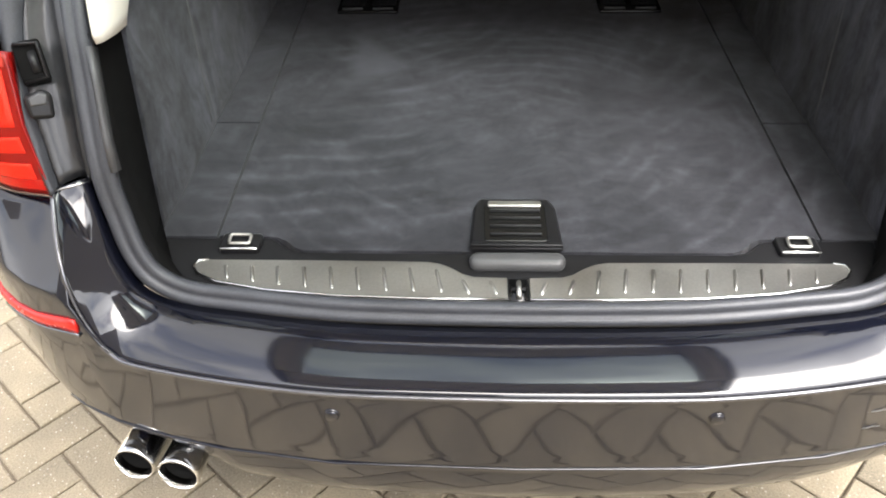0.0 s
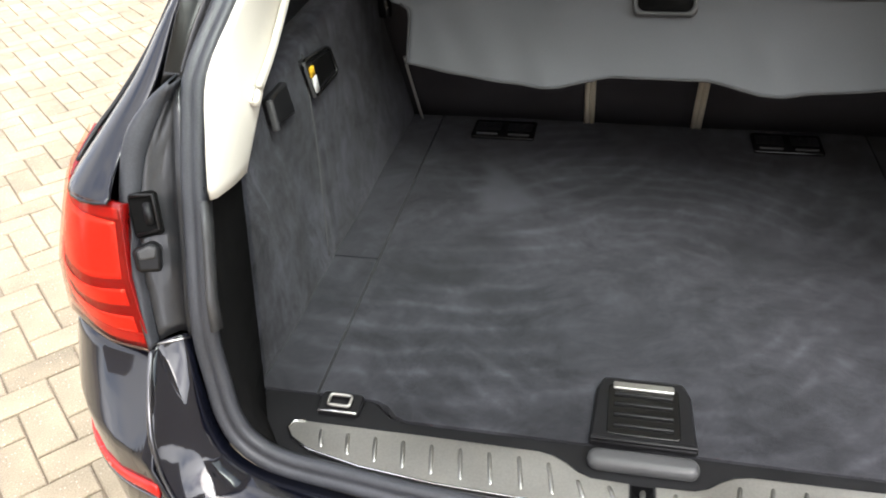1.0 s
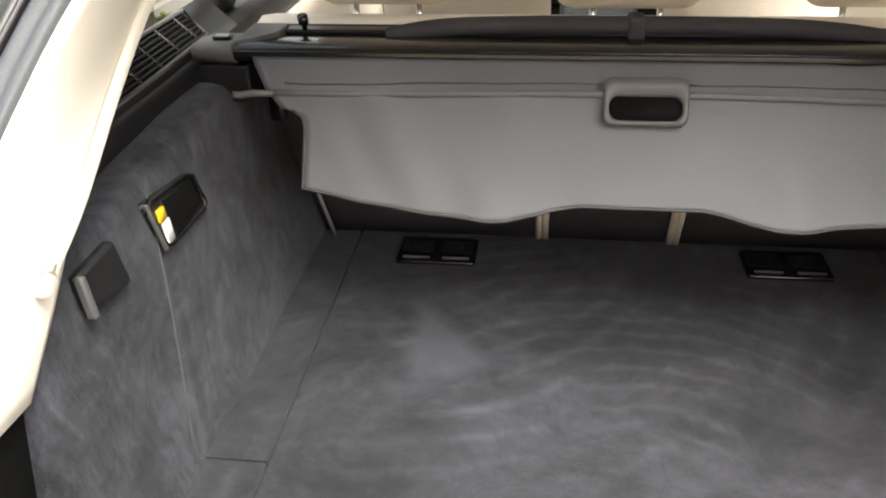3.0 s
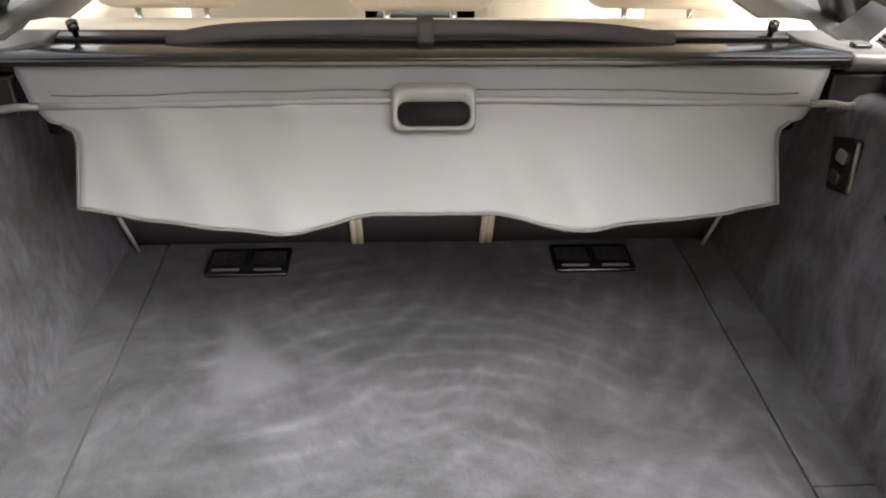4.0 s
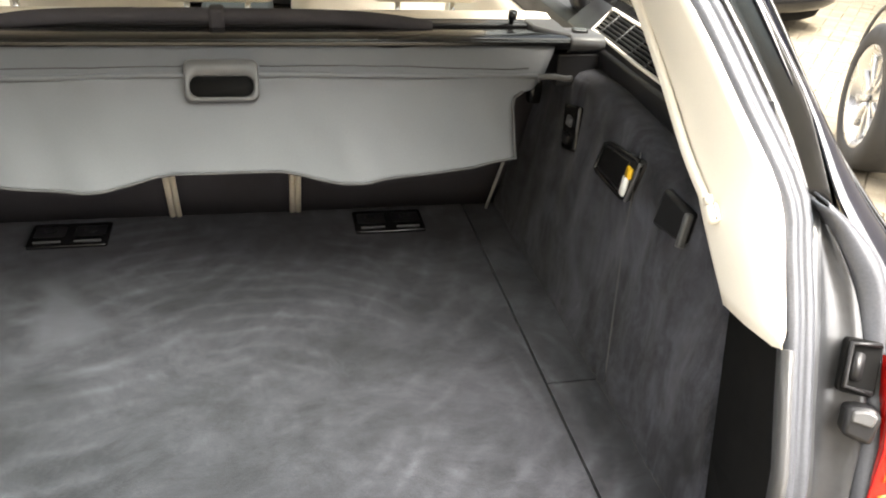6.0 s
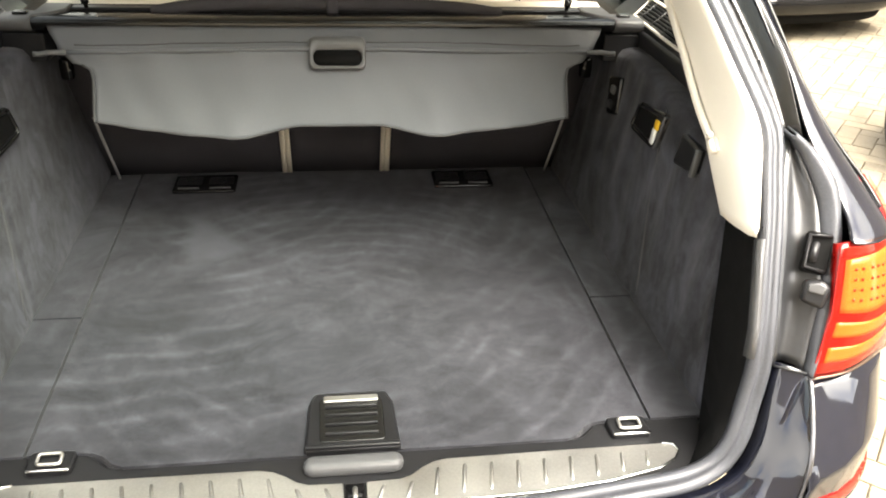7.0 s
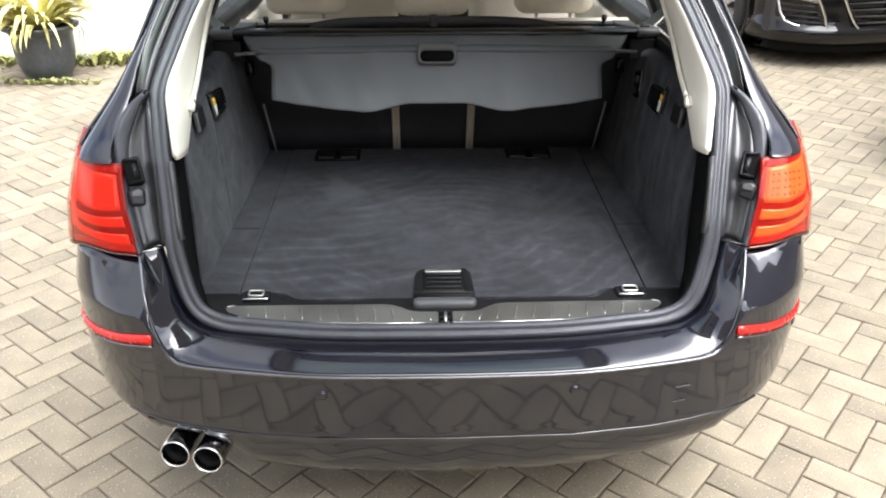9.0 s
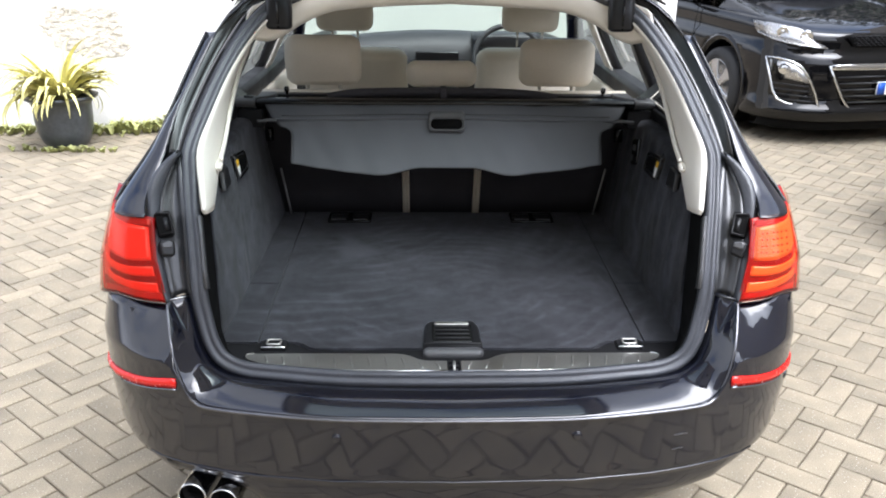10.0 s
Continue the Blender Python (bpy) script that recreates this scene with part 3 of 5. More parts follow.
    bm = bmesh.new()
    prism([(-.012, -.002), (.012, -.004), (.016, .010), (.006, .016), (-.012, .011)], -.033, -.026, "y", bm)
    bmesh.ops.transform(bm, matrix=pose(s * .741, .072, .966, -24, 0, s * -30), verts=bm.verts)
    part("stop_cap", bm, GREYPLASTIC, st, bevel=.003)
    # outer pillar and rear wing
    P = []
    for z, x0, y0, x1, y1, x2, y2, xs in PILLAR:
        row = [(x0, y0, z), (x1, y1, z + .002), (x2, y2, z + .002), (x2 + .65 * (xs - x2), y2 + .062, z)]
        P.append(row + [(x2 + .88 * (xs - x2), y2 + .19, z), (xs, .62 + .3 * max(0, z - 1.1), z), (xs, .85 + .4 * max(0, z - 1.35), z)])
    part("rear_pillar", grid([mirror(r, s) for r in P]), PAINT, CAR, "dark painted rear roof pillar", thick=0.004, subdiv=1)
    sill_line = [(.888, .16, 1.060), (.87, .205, 1.098), (.838, .25, 1.142), (.80, .305, 1.205), (.775, .36, 1.268), (.738, .44, 1.365), (.70, .52, 1.455)]
    part("bright_strip", sweep(mirror([tuple(p) for p in spline(sill_line, 24)], s), ring(.004, 6)), GLOSSBLACK, CAR)
    upper = spline(sill_line, 24)[11:]
    part("pillar_flank", grid([mirror([(p.x - k * .034, p.y - k * .026, p.z + k * .004) for p in upper], s) for k in (0, .5, 1)]), PAINT, CAR, thick=.003)

# tail lamps


def lamp_point(u, v, out=0.0):
    """A point of the lamp: u from the inner edge outwards, v from its foot to its top."""
    a = (Vector((.728, .000, .846)), Vector((.752, .030, .950)), Vector((.763, .070, 1.050)))
    b = (Vector((.795, .008, .852)), Vector((.812, .034, .947)), Vector((.818, .078, 1.058)))
    c = (Vector((.872, .052, .853)), Vector((.871, .068, .945)), Vector((.866, .108, 1.055)))
    d = (Vector((.930, .108, .836)), Vector((.918, .125, .938)), Vector((.889, .165, 1.068)))
    e = (Vector((.945, .20, .828)), Vector((.935, .21, .94)), Vector((.906, .255, 1.086)))
    cols = [p[0].lerp(p[1], v * 2) if v < .5 else p[1].lerp(p[2], v * 2 - 1) for p in (a, b, c, d, e)]
    p = spline(cols, 41)[int(round(u * 40))]
    nrm = Vector((u * .9, -1 + u * .6, .15)).normalized()
    return p + nrm * (out + .010 * math.sin(math.pi * min(1, max(0, v))) * math.sin(math.pi * min(1, u * 1.2)))


def lamp_patch(u0, u1, v0, v1, out, s, nu=14, nv=8, slant=0.0, low=None):
    rows = []
    for j in range(nv + 1):
        row = []
        for i in range(nu + 1):
            u, w = u0 + (u1 - u0) * i / nu, j / nv
            lo = v0 if low is None else lerp_table(u, low)
            p = lamp_point(u, lo + (v1 - v0) * w + slant * (u - u0), out)
            row.append((s * p.x, p.y, p.z))
        rows.append(row)
    return grid(rows)


for s in (-1, 1):
    lamp = part("tail_lamp", lamp_patch(0, 1, 0, 1, 0, s, 32, 14), DARKRED, CAR, "red wrap-round tail lamp with light bars", thick=0.02)
    low = ((.05, .50), (.3, .515), (.5, .56), (.60, .62), (.66, .70))
    # same field and bars on both lamps, coloured red left and orange right
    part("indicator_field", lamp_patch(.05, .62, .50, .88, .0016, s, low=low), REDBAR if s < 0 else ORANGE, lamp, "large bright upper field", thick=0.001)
    part("field_edge", lamp_patch(.02, .66, .90, .97, .0014, s), RED, lamp, thick=0.001)
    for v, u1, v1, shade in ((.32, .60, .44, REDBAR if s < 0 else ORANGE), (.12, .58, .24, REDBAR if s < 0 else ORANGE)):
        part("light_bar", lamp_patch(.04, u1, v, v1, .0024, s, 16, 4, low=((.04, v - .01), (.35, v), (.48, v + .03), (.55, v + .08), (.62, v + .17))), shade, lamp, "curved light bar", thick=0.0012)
    part("bar_link", lamp_patch(.52, .63, .24, .62, .0022, s), REDBAR, lamp, "red outer leg of the bars", thick=.0012)
    part("lens_foot", lamp_patch(.03, .64, .03, .11, .0014, s), RED, lamp, thick=0.001)
    part("lamp_wrap", lamp_patch(.66, .99, .04, .96, .0016, s), RED, lamp, "outer part of the lens", thick=0.001)
    # pink-white reflections of the outer lens, laid on as pale strips
    for u, v, k in ((.66, .52, 1.5), (.74, .50, 1.4), (.70, .44, -.8)):
        part("lens_highlight", lamp_patch(u, u + .22, v, v + .035, .0030, s, 8, 1, slant=k), PINK, lamp, "pale line coloured as a reflection on the lens", thick=.001)
    if s > 0:
        for j in range(4):
            for i in range(6):
                p = lamp_point(.12 + .06 * i, .60 + .07 * j, .0032)
                part("diode", lathe([(0, .0014), (.0022, .0011), (.003, 0)], 8, m=pose(s * p.x, p.y, p.z, 78, 0, 14)), REDBAR, lamp)
    cover = part("lamp_cover", lamp_patch(0, 1, 0, 1, .0065, s, 32, 14), REDLENS, lamp, "clear glossy lamp cover")
    cover.visible_shadow = False
    edge = [lamp_point(0, v / 12, .002) for v in range(13)]
    part("lens_edge", sweep([(s * p.x, p.y, p.z) for p in edge], ring(.0022, 6), up=(0, -1, 0)), DARKRED, lamp)
    foot = [lamp_point(u / 16, 0.0, .002) for u in range(17)]
    part("lamp_gap", sweep([(s * p.x, p.y, p.z - .002) for p in foot], ring(.0025, 6), up=(0, 0, 1)), PAINTEDGE, lamp, "bright lower edge")

# body sides, bonnet, wheels
for s in (-1, 1):
    zs = (.28, .36, .46, .56, .66, .75, .83, .90, .97, 1.052)
    ys = [.62 + .08 * i for i in range(50)]
    xs = lambda z, y: (.90 + .04 * math.sin(math.pi * min(1, (z - .2) / .9)) - .02 * max(0, (z - .9) / .15) - .16 * max(0, (y - 3.9) / .65) ** 2)
    bm = bmesh.new()
    vs = [[bm.verts.new((s * xs(z, y), y, z)) for y in ys] for z in zs]
    for j in range(len(zs) - 1):
        for i in range(len(ys) - 1):
            c = Vector((ys[i] + .04, (zs[j] + zs[j + 1]) / 2))
            if min((c - Vector((w, .33))).length for w in (1.02, 3.98)) > .40:
                bm.faces.new((vs[j][i], vs[j][i + 1], vs[j + 1][i + 1], vs[j + 1][i]))
    bmesh.ops.delete(bm, geom=[v for v in bm.verts if not v.link_faces], context="VERTS")
    part("body_side", bm, PAINT, CAR, thick=0.006)
    rows = [[(s * x, y, z) for y in (.15, .2, .3, .4, .5, .62)] for x, z in ((.944, .828), (.935, .88), (.925, .94), (.912, 1.0), (.905, 1.056))]
    part("rear_wing", grid([[(p[0], max(p[1], .15 + .10), p[2]) if i == 0 else p for i, p in enumerate(r)] for r in rows]), PAINT, CAR, thick=0.004)
    for y in (1.02, 3.98):
        w = part("wheel", lathe([(.20, -.11), (.30, -.115), (.325, -.09), (.33, 0), (.325, .09), (.30, .115), (.20, .11)], 40, m=pose(s * .81, y, .33, 0, 90, 0)), TYRE, CAR, "black tyre on an alloy rim")
        part("rim", lathe([(0, .07), (.05, .075), (.08, .06), (.19, .085), (.215, .112), (.215, -.1)], 30, m=pose(s * .81, y, .33, 0, 90 * s, 0)), ALLOY, w)
    g = [[(s * .903, y, 1.046), (s * .893, y, 1.092 + .005), (s * .845, y, 1.165), (s * .79, y, 1.275), (s * .75, y, 1.365), (s * .712, y, 1.455), (s * .66, y, 1.535)] for k, y in ((0, .80), (0, 1.2), (0, 1.6), (0, 2.0), (0, 2.4))]
    gl = part("side_window", grid(g), GLASS, CAR, "tinted side window glass")
    gl.visible_shadow = False
    for y in (1.35, 2.05):
        part("window_pillar", grid([[(s * (x + .004), y + dy, z) for dy in (-.05, .05)] for x, z in ((.893, 1.092), (.845, 1.165), (.79, 1.275), (.75, 1.365), (.712, 1.455), (.66, 1.535))]), PLASTIC, CAR, thick=0.03)
        if y > 2:
            part("pillar_trim", grid([[(s * (x - .035), y + dy, z) for dy in (-.07, .07)] for x, z in ((.875, 1.092), (.835, 1.165), (.78, 1.275), (.74, 1.365), (.70, 1.455), (.65, 1.53))]), TRIM, CAR, thick=0.01)
    part("front_pillar", sweep(mirror([(.655, 2.35, 1.545), (.74, 2.75, 1.36), (.84, 3.2, 1.10)], s), rounded(.07, .05, .015, 3)), PAINT, CAR)
    fg = part("front_window", grid([mirror([(.893, 2.4, 1.10), (.79, 2.4, 1.275), (.66, 2.4, 1.53)], s), mirror([(.885, 2.75, 1.10), (.80, 2.72, 1.25), (.745, 2.7, 1.36)], s), mirror([(.86, 3.12, 1.10), (.855, 3.12, 1.11), (.85, 3.12, 1.12)], s)]), GLASS, CAR)
    fg.visible_shadow = False
    part("door_card", grid([[(s * .80, y, z) for y in (.98, 1.6, 2.2, 2.8, 3.1)] for z in (.45, .8, 1.02, 1.06)]), LEATHER, CAR, thick=0.02)
    part("door_top", boxes(((min(s * .80, s * .885), .80, 1.045), (max(s * .80, s * .885), 3.05, 1.135))), DASH, CAR, "dark door top", bevel=.02)

roof = [[(x, y, z + dz) for x, z in ((-.655, 1.54), (-.60, 1.575), (-.50, 1.603), (-.25, 1.622), (0, 1.626), (.25, 1.622), (.50, 1.603), (.60, 1.575), (.655, 1.54))] for y, dz in ((.66, -.008), (.8, 0), (1.3, .008), (1.9, .006), (2.35, -.01))]
part("roof", grid(roof), PAINT, CAR, thick=0.006)
part("roof_lining", grid([[(x * .98, y, z - .035) for x, y, z in r] for r in roof]), TRIM, CAR, "beige roof lining", thick=0.01)
part("bonnet", grid([[(x * w, y, z - .10 * abs(x) ** 2.5) for x in (-1, -.8, -.5, -.2, 0, .2, .5, .8, 1)] for y, z, w in ((3.12, 1.085, .86), (3.5, 1.05, .88), (4.0, .98, .87), (4.4, .88, .80), (4.62, .76, .70), (4.68, .5, .68), (4.62, .25, .66))]), PAINT, CAR, thick=0.006)
ws = part("windscreen", grid([[(x * w, y - .05 * x * x, z) for x in (-1, -.6, -.2, .2, .6, 1)] for y, z, w in ((2.37, 1.59, .62), (2.75, 1.385, .72), (3.2, 1.095, .83))]), SCREEN, CAR, "clear windscreen")
ws.visible_shadow = False
part("underbody", boxes(((-.70, .30, .24), (.70, 4.5, .34)), ((-.62, .06, .37), (.62, 1.5, .56))), GLOSSBLACK, CAR)

# raised tailgate, hinged on the roof edge above the opening
def gate_sheet(rows, xs, bow=0.0, drop=0.0):
    return grid([[(x * w, y - bow * (1 - x * x), z + drop + .02 * (1 - x * x) - .06 * (.6 - y) / 1.2) for x in xs] for y, z, w in rows])


HALF = (-1, -.75, -.5, -.25, 0, .25, .5, .75, 1)
UPPER = ((.60, 1.66, .60), (.44, 1.745, .64), (.24, 1.83, .69), (.02, 1.905, .73), (-.06, 1.93, .745))
GATE = part("tailgate", gate_sheet(((-.06, 1.93, .745), (-.20, 2.00, .77), (-.36, 2.03, .78), (-.52, 2.03, .77), (-.63, 1.98, .74), (-.675, 1.93, .70)), HALF, .06), PAINT, CAR, "raised tailgate", thick=0.03)
for s in (-1, 1):
    part("gate_side", gate_sheet(UPPER, [s * x for x in (.84, .92, 1)], .06), PAINT, GATE, thick=0.05)
    part("side_lining", gate_sheet(UPPER, [s * x for x in (.83, .90, .96)], .06, -.058), GATEGREY, GATE, "pale lining beside the rear window", thick=.006)
part("gate_top", gate_sheet(UPPER[:2], HALF, .06), PAINT, GATE, thick=0.04)
part("gate_glass", gate_sheet(UPPER[1:], [x * .85 for x in HALF], .06, .004), GATEGLASS, GATE, "rear window glass")
LIN = part("gate_lining", gate_sheet(((-.27, 1.958, .71), (-.36, 1.966, .715), (-.50, 1.962, .71), (-.65, 1.920, .675)), HALF, .05, -.02), GATEGREY, GATE, "grey gate lining with a dark grip recess", thick=0.012)
part("lining_upper", gate_sheet(((-.05, 1.905, .68), (-.10, 1.93, .695), (-.26, 1.957, .71)), HALF, .05, -.02), GATEGREY, GATE, "pale upper gate lining", thick=0.012)
part("top_lining", gate_sheet(UPPER[:2], [x * .9 for x in HALF], .06, -.05), GATEGREY, GATE, thick=0.006)
part("grip_recess", boxes(((-.08, -.55, 1.872), (.09, -.46, 1.892))), PLASTIC, LIN, bevel=.01)
part("gate_rim", gate_sheet(((-.635, 1.912, .68), (-.69, 1.935, .70), (-.71, 1.955, .70)), HALF, .05), PAINT, GATE, thick=0.02)


# ---- boot interior ----
def front_edge(x):
    """Where the carpet meets the sill cover."""
    return lerp_table(abs(x), ((0, .088), (.385, .088), (.40, .092), (.425, .118), (.445, .126), (.64, .128)))


def seam_x(y):
    return .535 + (y - .13) * .015


xs = [i * .55 / 30 for i in range(-30, 31)]
rows = []
for j in range(13):
    t = j / 12
    row = []
    for x in xs:
        y0 = front_edge(x)
        y = y0 + (1.262 - y0) * t
        row.append((x / .55 * (seam_x(y) - .0025), y, FZ + .0015 * noise.noise(Vector((x * 5, y * 5, 0)))))
    rows.append(row)
part("boot_floor", grid(rows), FLOORCARPET, CAR, "brushed charcoal carpet floor board", thick=0.02, smooth=False)
for s in (-1, 1):
    for y0, y1 in ((.128, .533), (.537, 1.262)):
        rows = [[(s * (seam_x(y) + .0028 + (.648 - seam_x(y) - .0028) * i / 4), y, FZ - .001) for i in range(5)] for y in [y0 + (y1 - y0) * k / 8 for k in range(9)]]
        part("floor_side_strip", grid(rows), FLOORCARPET, CAR, thick=0.02, smooth=False)
part("floor_base", boxes(((-.66, .10, .60), (.66, 1.30, .645))), GLOSSBLACK, CAR)

# side walls
for s in (-1, 1):
    rows = []
    zs = [FZ - .004, .672, .684, .70] + [.70 + (1.10 - .70) * k / 16 for k in range(1, 17)]
    for k, z in enumerate(zs):
        e = .132 + .36 * (z - .668)
        row = []
        for i in range(97):
            y = e + (1.262 - .45 * (z - .67) + .03 - e) * i / 96
            x = wallx(z) + (.003 if k == 0 else .0015 if k == 1 else 0)
            x += .004 * noise.noise(Vector((y * 6, z * 2.2, s * 3))) + (.0030 if s > 0 else .0005) * math.sin(y * 68 + 2.2 * math.sin(z * 5) + 1.5 * noise.noise(Vector((y * 3, z * 3, 1)))) * min(1, max(0, (z - .7) * 5))
            x += .018 * max(0, 1 - abs(y - (.545 + .16 * (z - .668) )) / .012) * .22
            if i == 0:
                x += .012
            elif i == 1:
                x += .0
            row.append((s * x, y, z))
        rows.append(row)
    for dx, dz in ((.003, .020), (.012, .031), (.030, .036), (.075, .038)):
        top = []
        for i in range(97):
            e = .132 + .36 * (1.12 - .668)
            y = e + (1.09 - e) * i / 96
            drop = .030 * max(0, (y - .78) / .3) ** 1.3
            top.append((s * (wallx(1.10) + dx), y, 1.10 + dz - drop))
        rows.append(top)
    rows = [[(x, y, z - .038 * max(0, (z - .92) / .22) * min(1, max(0, (1.0 - y) / .6))) for x, y, z in r] for r in rows]
    W = part("side_wall", grid(rows), WALLCARPET, CAR, "charcoal carpeted side wall of the boot", thick=0.012)
    part("side_wall_seam", sweep(mirror([(wallx(z) - .0005, .60 - .10 * max(0, (1.11 - z) / .42) ** 1.4, z) for z in [1.085 - .033 * k for k in range(13)]], s), ring(.0022, 6), up=(0, 1, 0)), HEM, W)
    # recessed pocket with a label, outlet, pad

    def wall_pose(y, z, lean=0):
        return pose(s * (wallx(z) + .0015), y, z, 0, 5.4 * s, 0) @ pose(0, 0, 0, 0 + lean, 0, 0)

    def on_wall(y, z, outline, depth0, depth1, name, material, parent, label="", bevel=.002, lean=0):
        bm = bmesh.new()
        prism(outline, -s * depth0, -s * depth1, "x", bm)
        bmesh.ops.transform(bm, matrix=wall_pose(y, z, lean), verts=bm.verts)
        return part(name, bm, material, parent, label, bevel=bevel)

    frame_o = [(-.062, -.036), (.082, -.038), (.060, .028), (-.086, .048)]
    rim = [wall_pose(.655, 1.032) @ Vector((-s * .010, a * .97, b * .95)) for a, b in frame_o]
    rim = [tuple(p) for a, b in zip(rim, rim[1:] + rim[:1]) for p in (a.lerp(b, .10), a.lerp(b, .5), a.lerp(b, .90))]
    pk = on_wall(.655, 1.032, frame_o, -.01, .010, "pocket_frame", PLASTIC, W, "black pocket frame with a warning label", bevel=.010)
    part("rim_bead", sweep(rim, ring(.0042, 8), up=(1, 0, 0), closed=True), GLOSSBLACK, pk)
    on_wall(.662, 1.032, [(-.036, -.026), (.062, -.026), (.046, .018), (-.052, .032)], .008, .0115, "pocket_net", GLOSSBLACK, pk)
    on_wall(.606, 1.020, rounded(.020, .034, .003, 3), .010, .0135, "label_white", WHITE, pk, "white sticker", bevel=0)
    on_wall(.601, 1.047, rounded(.020, .020, .003, 3), .010, .0135, "label_yellow", YELLOW, pk, "yellow sticker", bevel=0)
    on_wall(.583, 1.035, [(.002, -.036), (.010, -.036), (-.006, .040), (-.014, .042)], .008, .014, "frame_rim", GREYPLASTIC, pk, bevel=.002)
    pad = on_wall(.445, 1.045, [(-.048, -.021), (.047, -.036), (.038, .031), (-.047, .029)], -.006, .012, "net_pad", PLASTIC, W, "black wall pad, the highlight on its near edge coloured grey", bevel=.006)
    # highlight along the pad's near edge, given as a grey strip
    on_wall(.397, 1.045, [(-.006, -.026), (.006, -.028), (.006, .028), (-.005, .030)], .006, .018, "pad_edge_highlight", GREYPLASTIC, pad, bevel=.003)
    if s > 0:
        o = on_wall(.892, 1.015, [(-.046, -.034), (.019, -.053), (.051, .035), (-.025, .052)], -.006, .008, "socket_panel", GLOSSBLACK, W, "black switch panel", bevel=.006)
        for dz in (.014, -.022):
            on_wall(.892, 1.015 + dz, rounded(.026, .020, .005, 3), .007, .013, "switch", GREYPLASTIC if dz > 0 else PLASTIC, o)
    # plastic lining between the strip and the carpet
    inner = [(.545, -.020, .662), (.590, -.008, .70), (.616, .004, .755), (.634, .025, .81), (.642, .036, .87), (.650, .062, .93), (.660, .108, 1.0), (.668, .135, 1.05)]
    outer = [(wallx(z) + .004, .132 + .36 * (z - .668) + .004, z) for z in (.664, .70, .755, .81, .87, .93, 1.0, 1.05)]
    part("corner_lining", grid([mirror(inner, s), mirror(mixed(inner, outer, .5, (.010, 0, 0)), s), mirror(outer, s)]), MATTE, CAR, "black plastic corner lining", thick=0.004)
    part("seal_flange", sweep(mirror([(.632, .030, .870), (.639, .048, .915), (.650, .090, .98), (.658, .122, 1.035)], s), [(-.004, -.012), (.004, -.012), (.004, .012), (-.004, .012)], up=(0, -.85, .5)), GREYPLASTIC, CAR)
    # beige pillar trim
    t1 = [(.645, .112, 1.043), (.660, .162, 1.098), (.678, .240, 1.178), (.660, .335, 1.258), (.624, .425, 1.352), (.574, .512, 1.44), (.515, .570, 1.50)]
    t2 = [(.660, .254, 1.014), (.662, .335, 1.078), (.664, .412, 1.145), (.664, .52, 1.225), (.660, .64, 1.305), (.640, .78, 1.39), (.575, .90, 1.47)]
    tr = [mixed(t1, t2, -.02, (.006, .022, .004)), t1, mixed(t1, t2, .08, (-.003, -.001, 0)), mixed(t1, t2, .5, (-.005, 0, 0)), mixed(t1, t2, .95, (-.001, 0, 0)), t2, mixed(t1, t2, 1.03, (.02, 0, 0))]
    T = part("pillar_lining", grid([mirror([tuple(p) for p in spline(r, 25)], s) for r in tr]), TRIM, CAR, "beige rear pillar lining", thick=0.006)
    bm = bmesh.new()
    rail = [(.650, .335, 1.118), (.650, .42, 1.162), (.650, .53, 1.238), (.646, .65, 1.318), (.63, .78, 1.40)]
    sweep(mirror([tuple(p) for p in spline(rail, 16)], s), rounded(.010, .016, .004, 3), bm=bm)
    part("trim_rail", bm, TRIM, T, "raised beige edge rail")
    part("net_clip", cushion(.018, .030, .016, .004, m=pose(s * .648, .320, 1.116, 40, 0, 0)), TRIM, T, "beige net hook")
    bm = bmesh.new()
    box(bm, (-.004, -.005, -.006), (.004, .005, .006))
    bmesh.ops.transform(bm, matrix=pose(s * .640, .325, 1.134, 40, 0, 0), verts=bm.verts)
    part("clip_slot", bm, TRIM, T)
    # black shelf with a vent grille behind the pillar
    part("shelf_face", grid([[(s * x, y, z) for y in (.47, .6, .8, .95, 1.10)] for x, z in ((.735, 1.08), (.729, 1.12), (.723, 1.154), (.73, 1.162))]), PLASTIC, CAR, "black shelf side", thick=0.006)
    sh = part("shelf_top", grid([[(s * x, y, 1.162 + .9 * (x - .73)) for y in (.56, .7, .8, .95, 1.15)] for x in (.73, .745, .765, .79)]), PLASTIC, CAR, "black shelf", thick=0.006)
    vx = lambda x, lift=0: (s * x, 1.162 + .9 * (x - .73) + lift)
    rim = [(.737, .57), (.737, .80), (.740, 1.03), (.784, 1.04), (.784, .60)]
    part("grille_rim", sweep([(vx(x)[0], y, vx(x, .004)[1]) for x, y in rim], rounded(.008, .006, .002, 2), closed=True), TRIM if s > 0 else GREYPLASTIC, sh, "grille rim")
    for k in range(6):
        x = .744 + .0065 * k
        part("grille_slat", sweep([(vx(x)[0], .585, vx(x, .004)[1]), (vx(x)[0], 1.03, vx(x, .004)[1])], rounded(.0028, .005, .001, 1)), PLASTIC, sh)
    for k in range(6):
        y = .62 + .075 * k
        part("grille_bar", sweep([(vx(.738)[0], y, vx(.738, .005)[1]), (vx(.784)[0], y, vx(.784, .005)[1])], rounded(.004, .003, .001, 1)), GREYPLASTIC, sh)
    part("grille_well", grid([[(vx(x)[0], y, vx(x, .0015)[1]) for y in (.58, 1.035)] for x in (.738, .784)]), MATTE, sh)

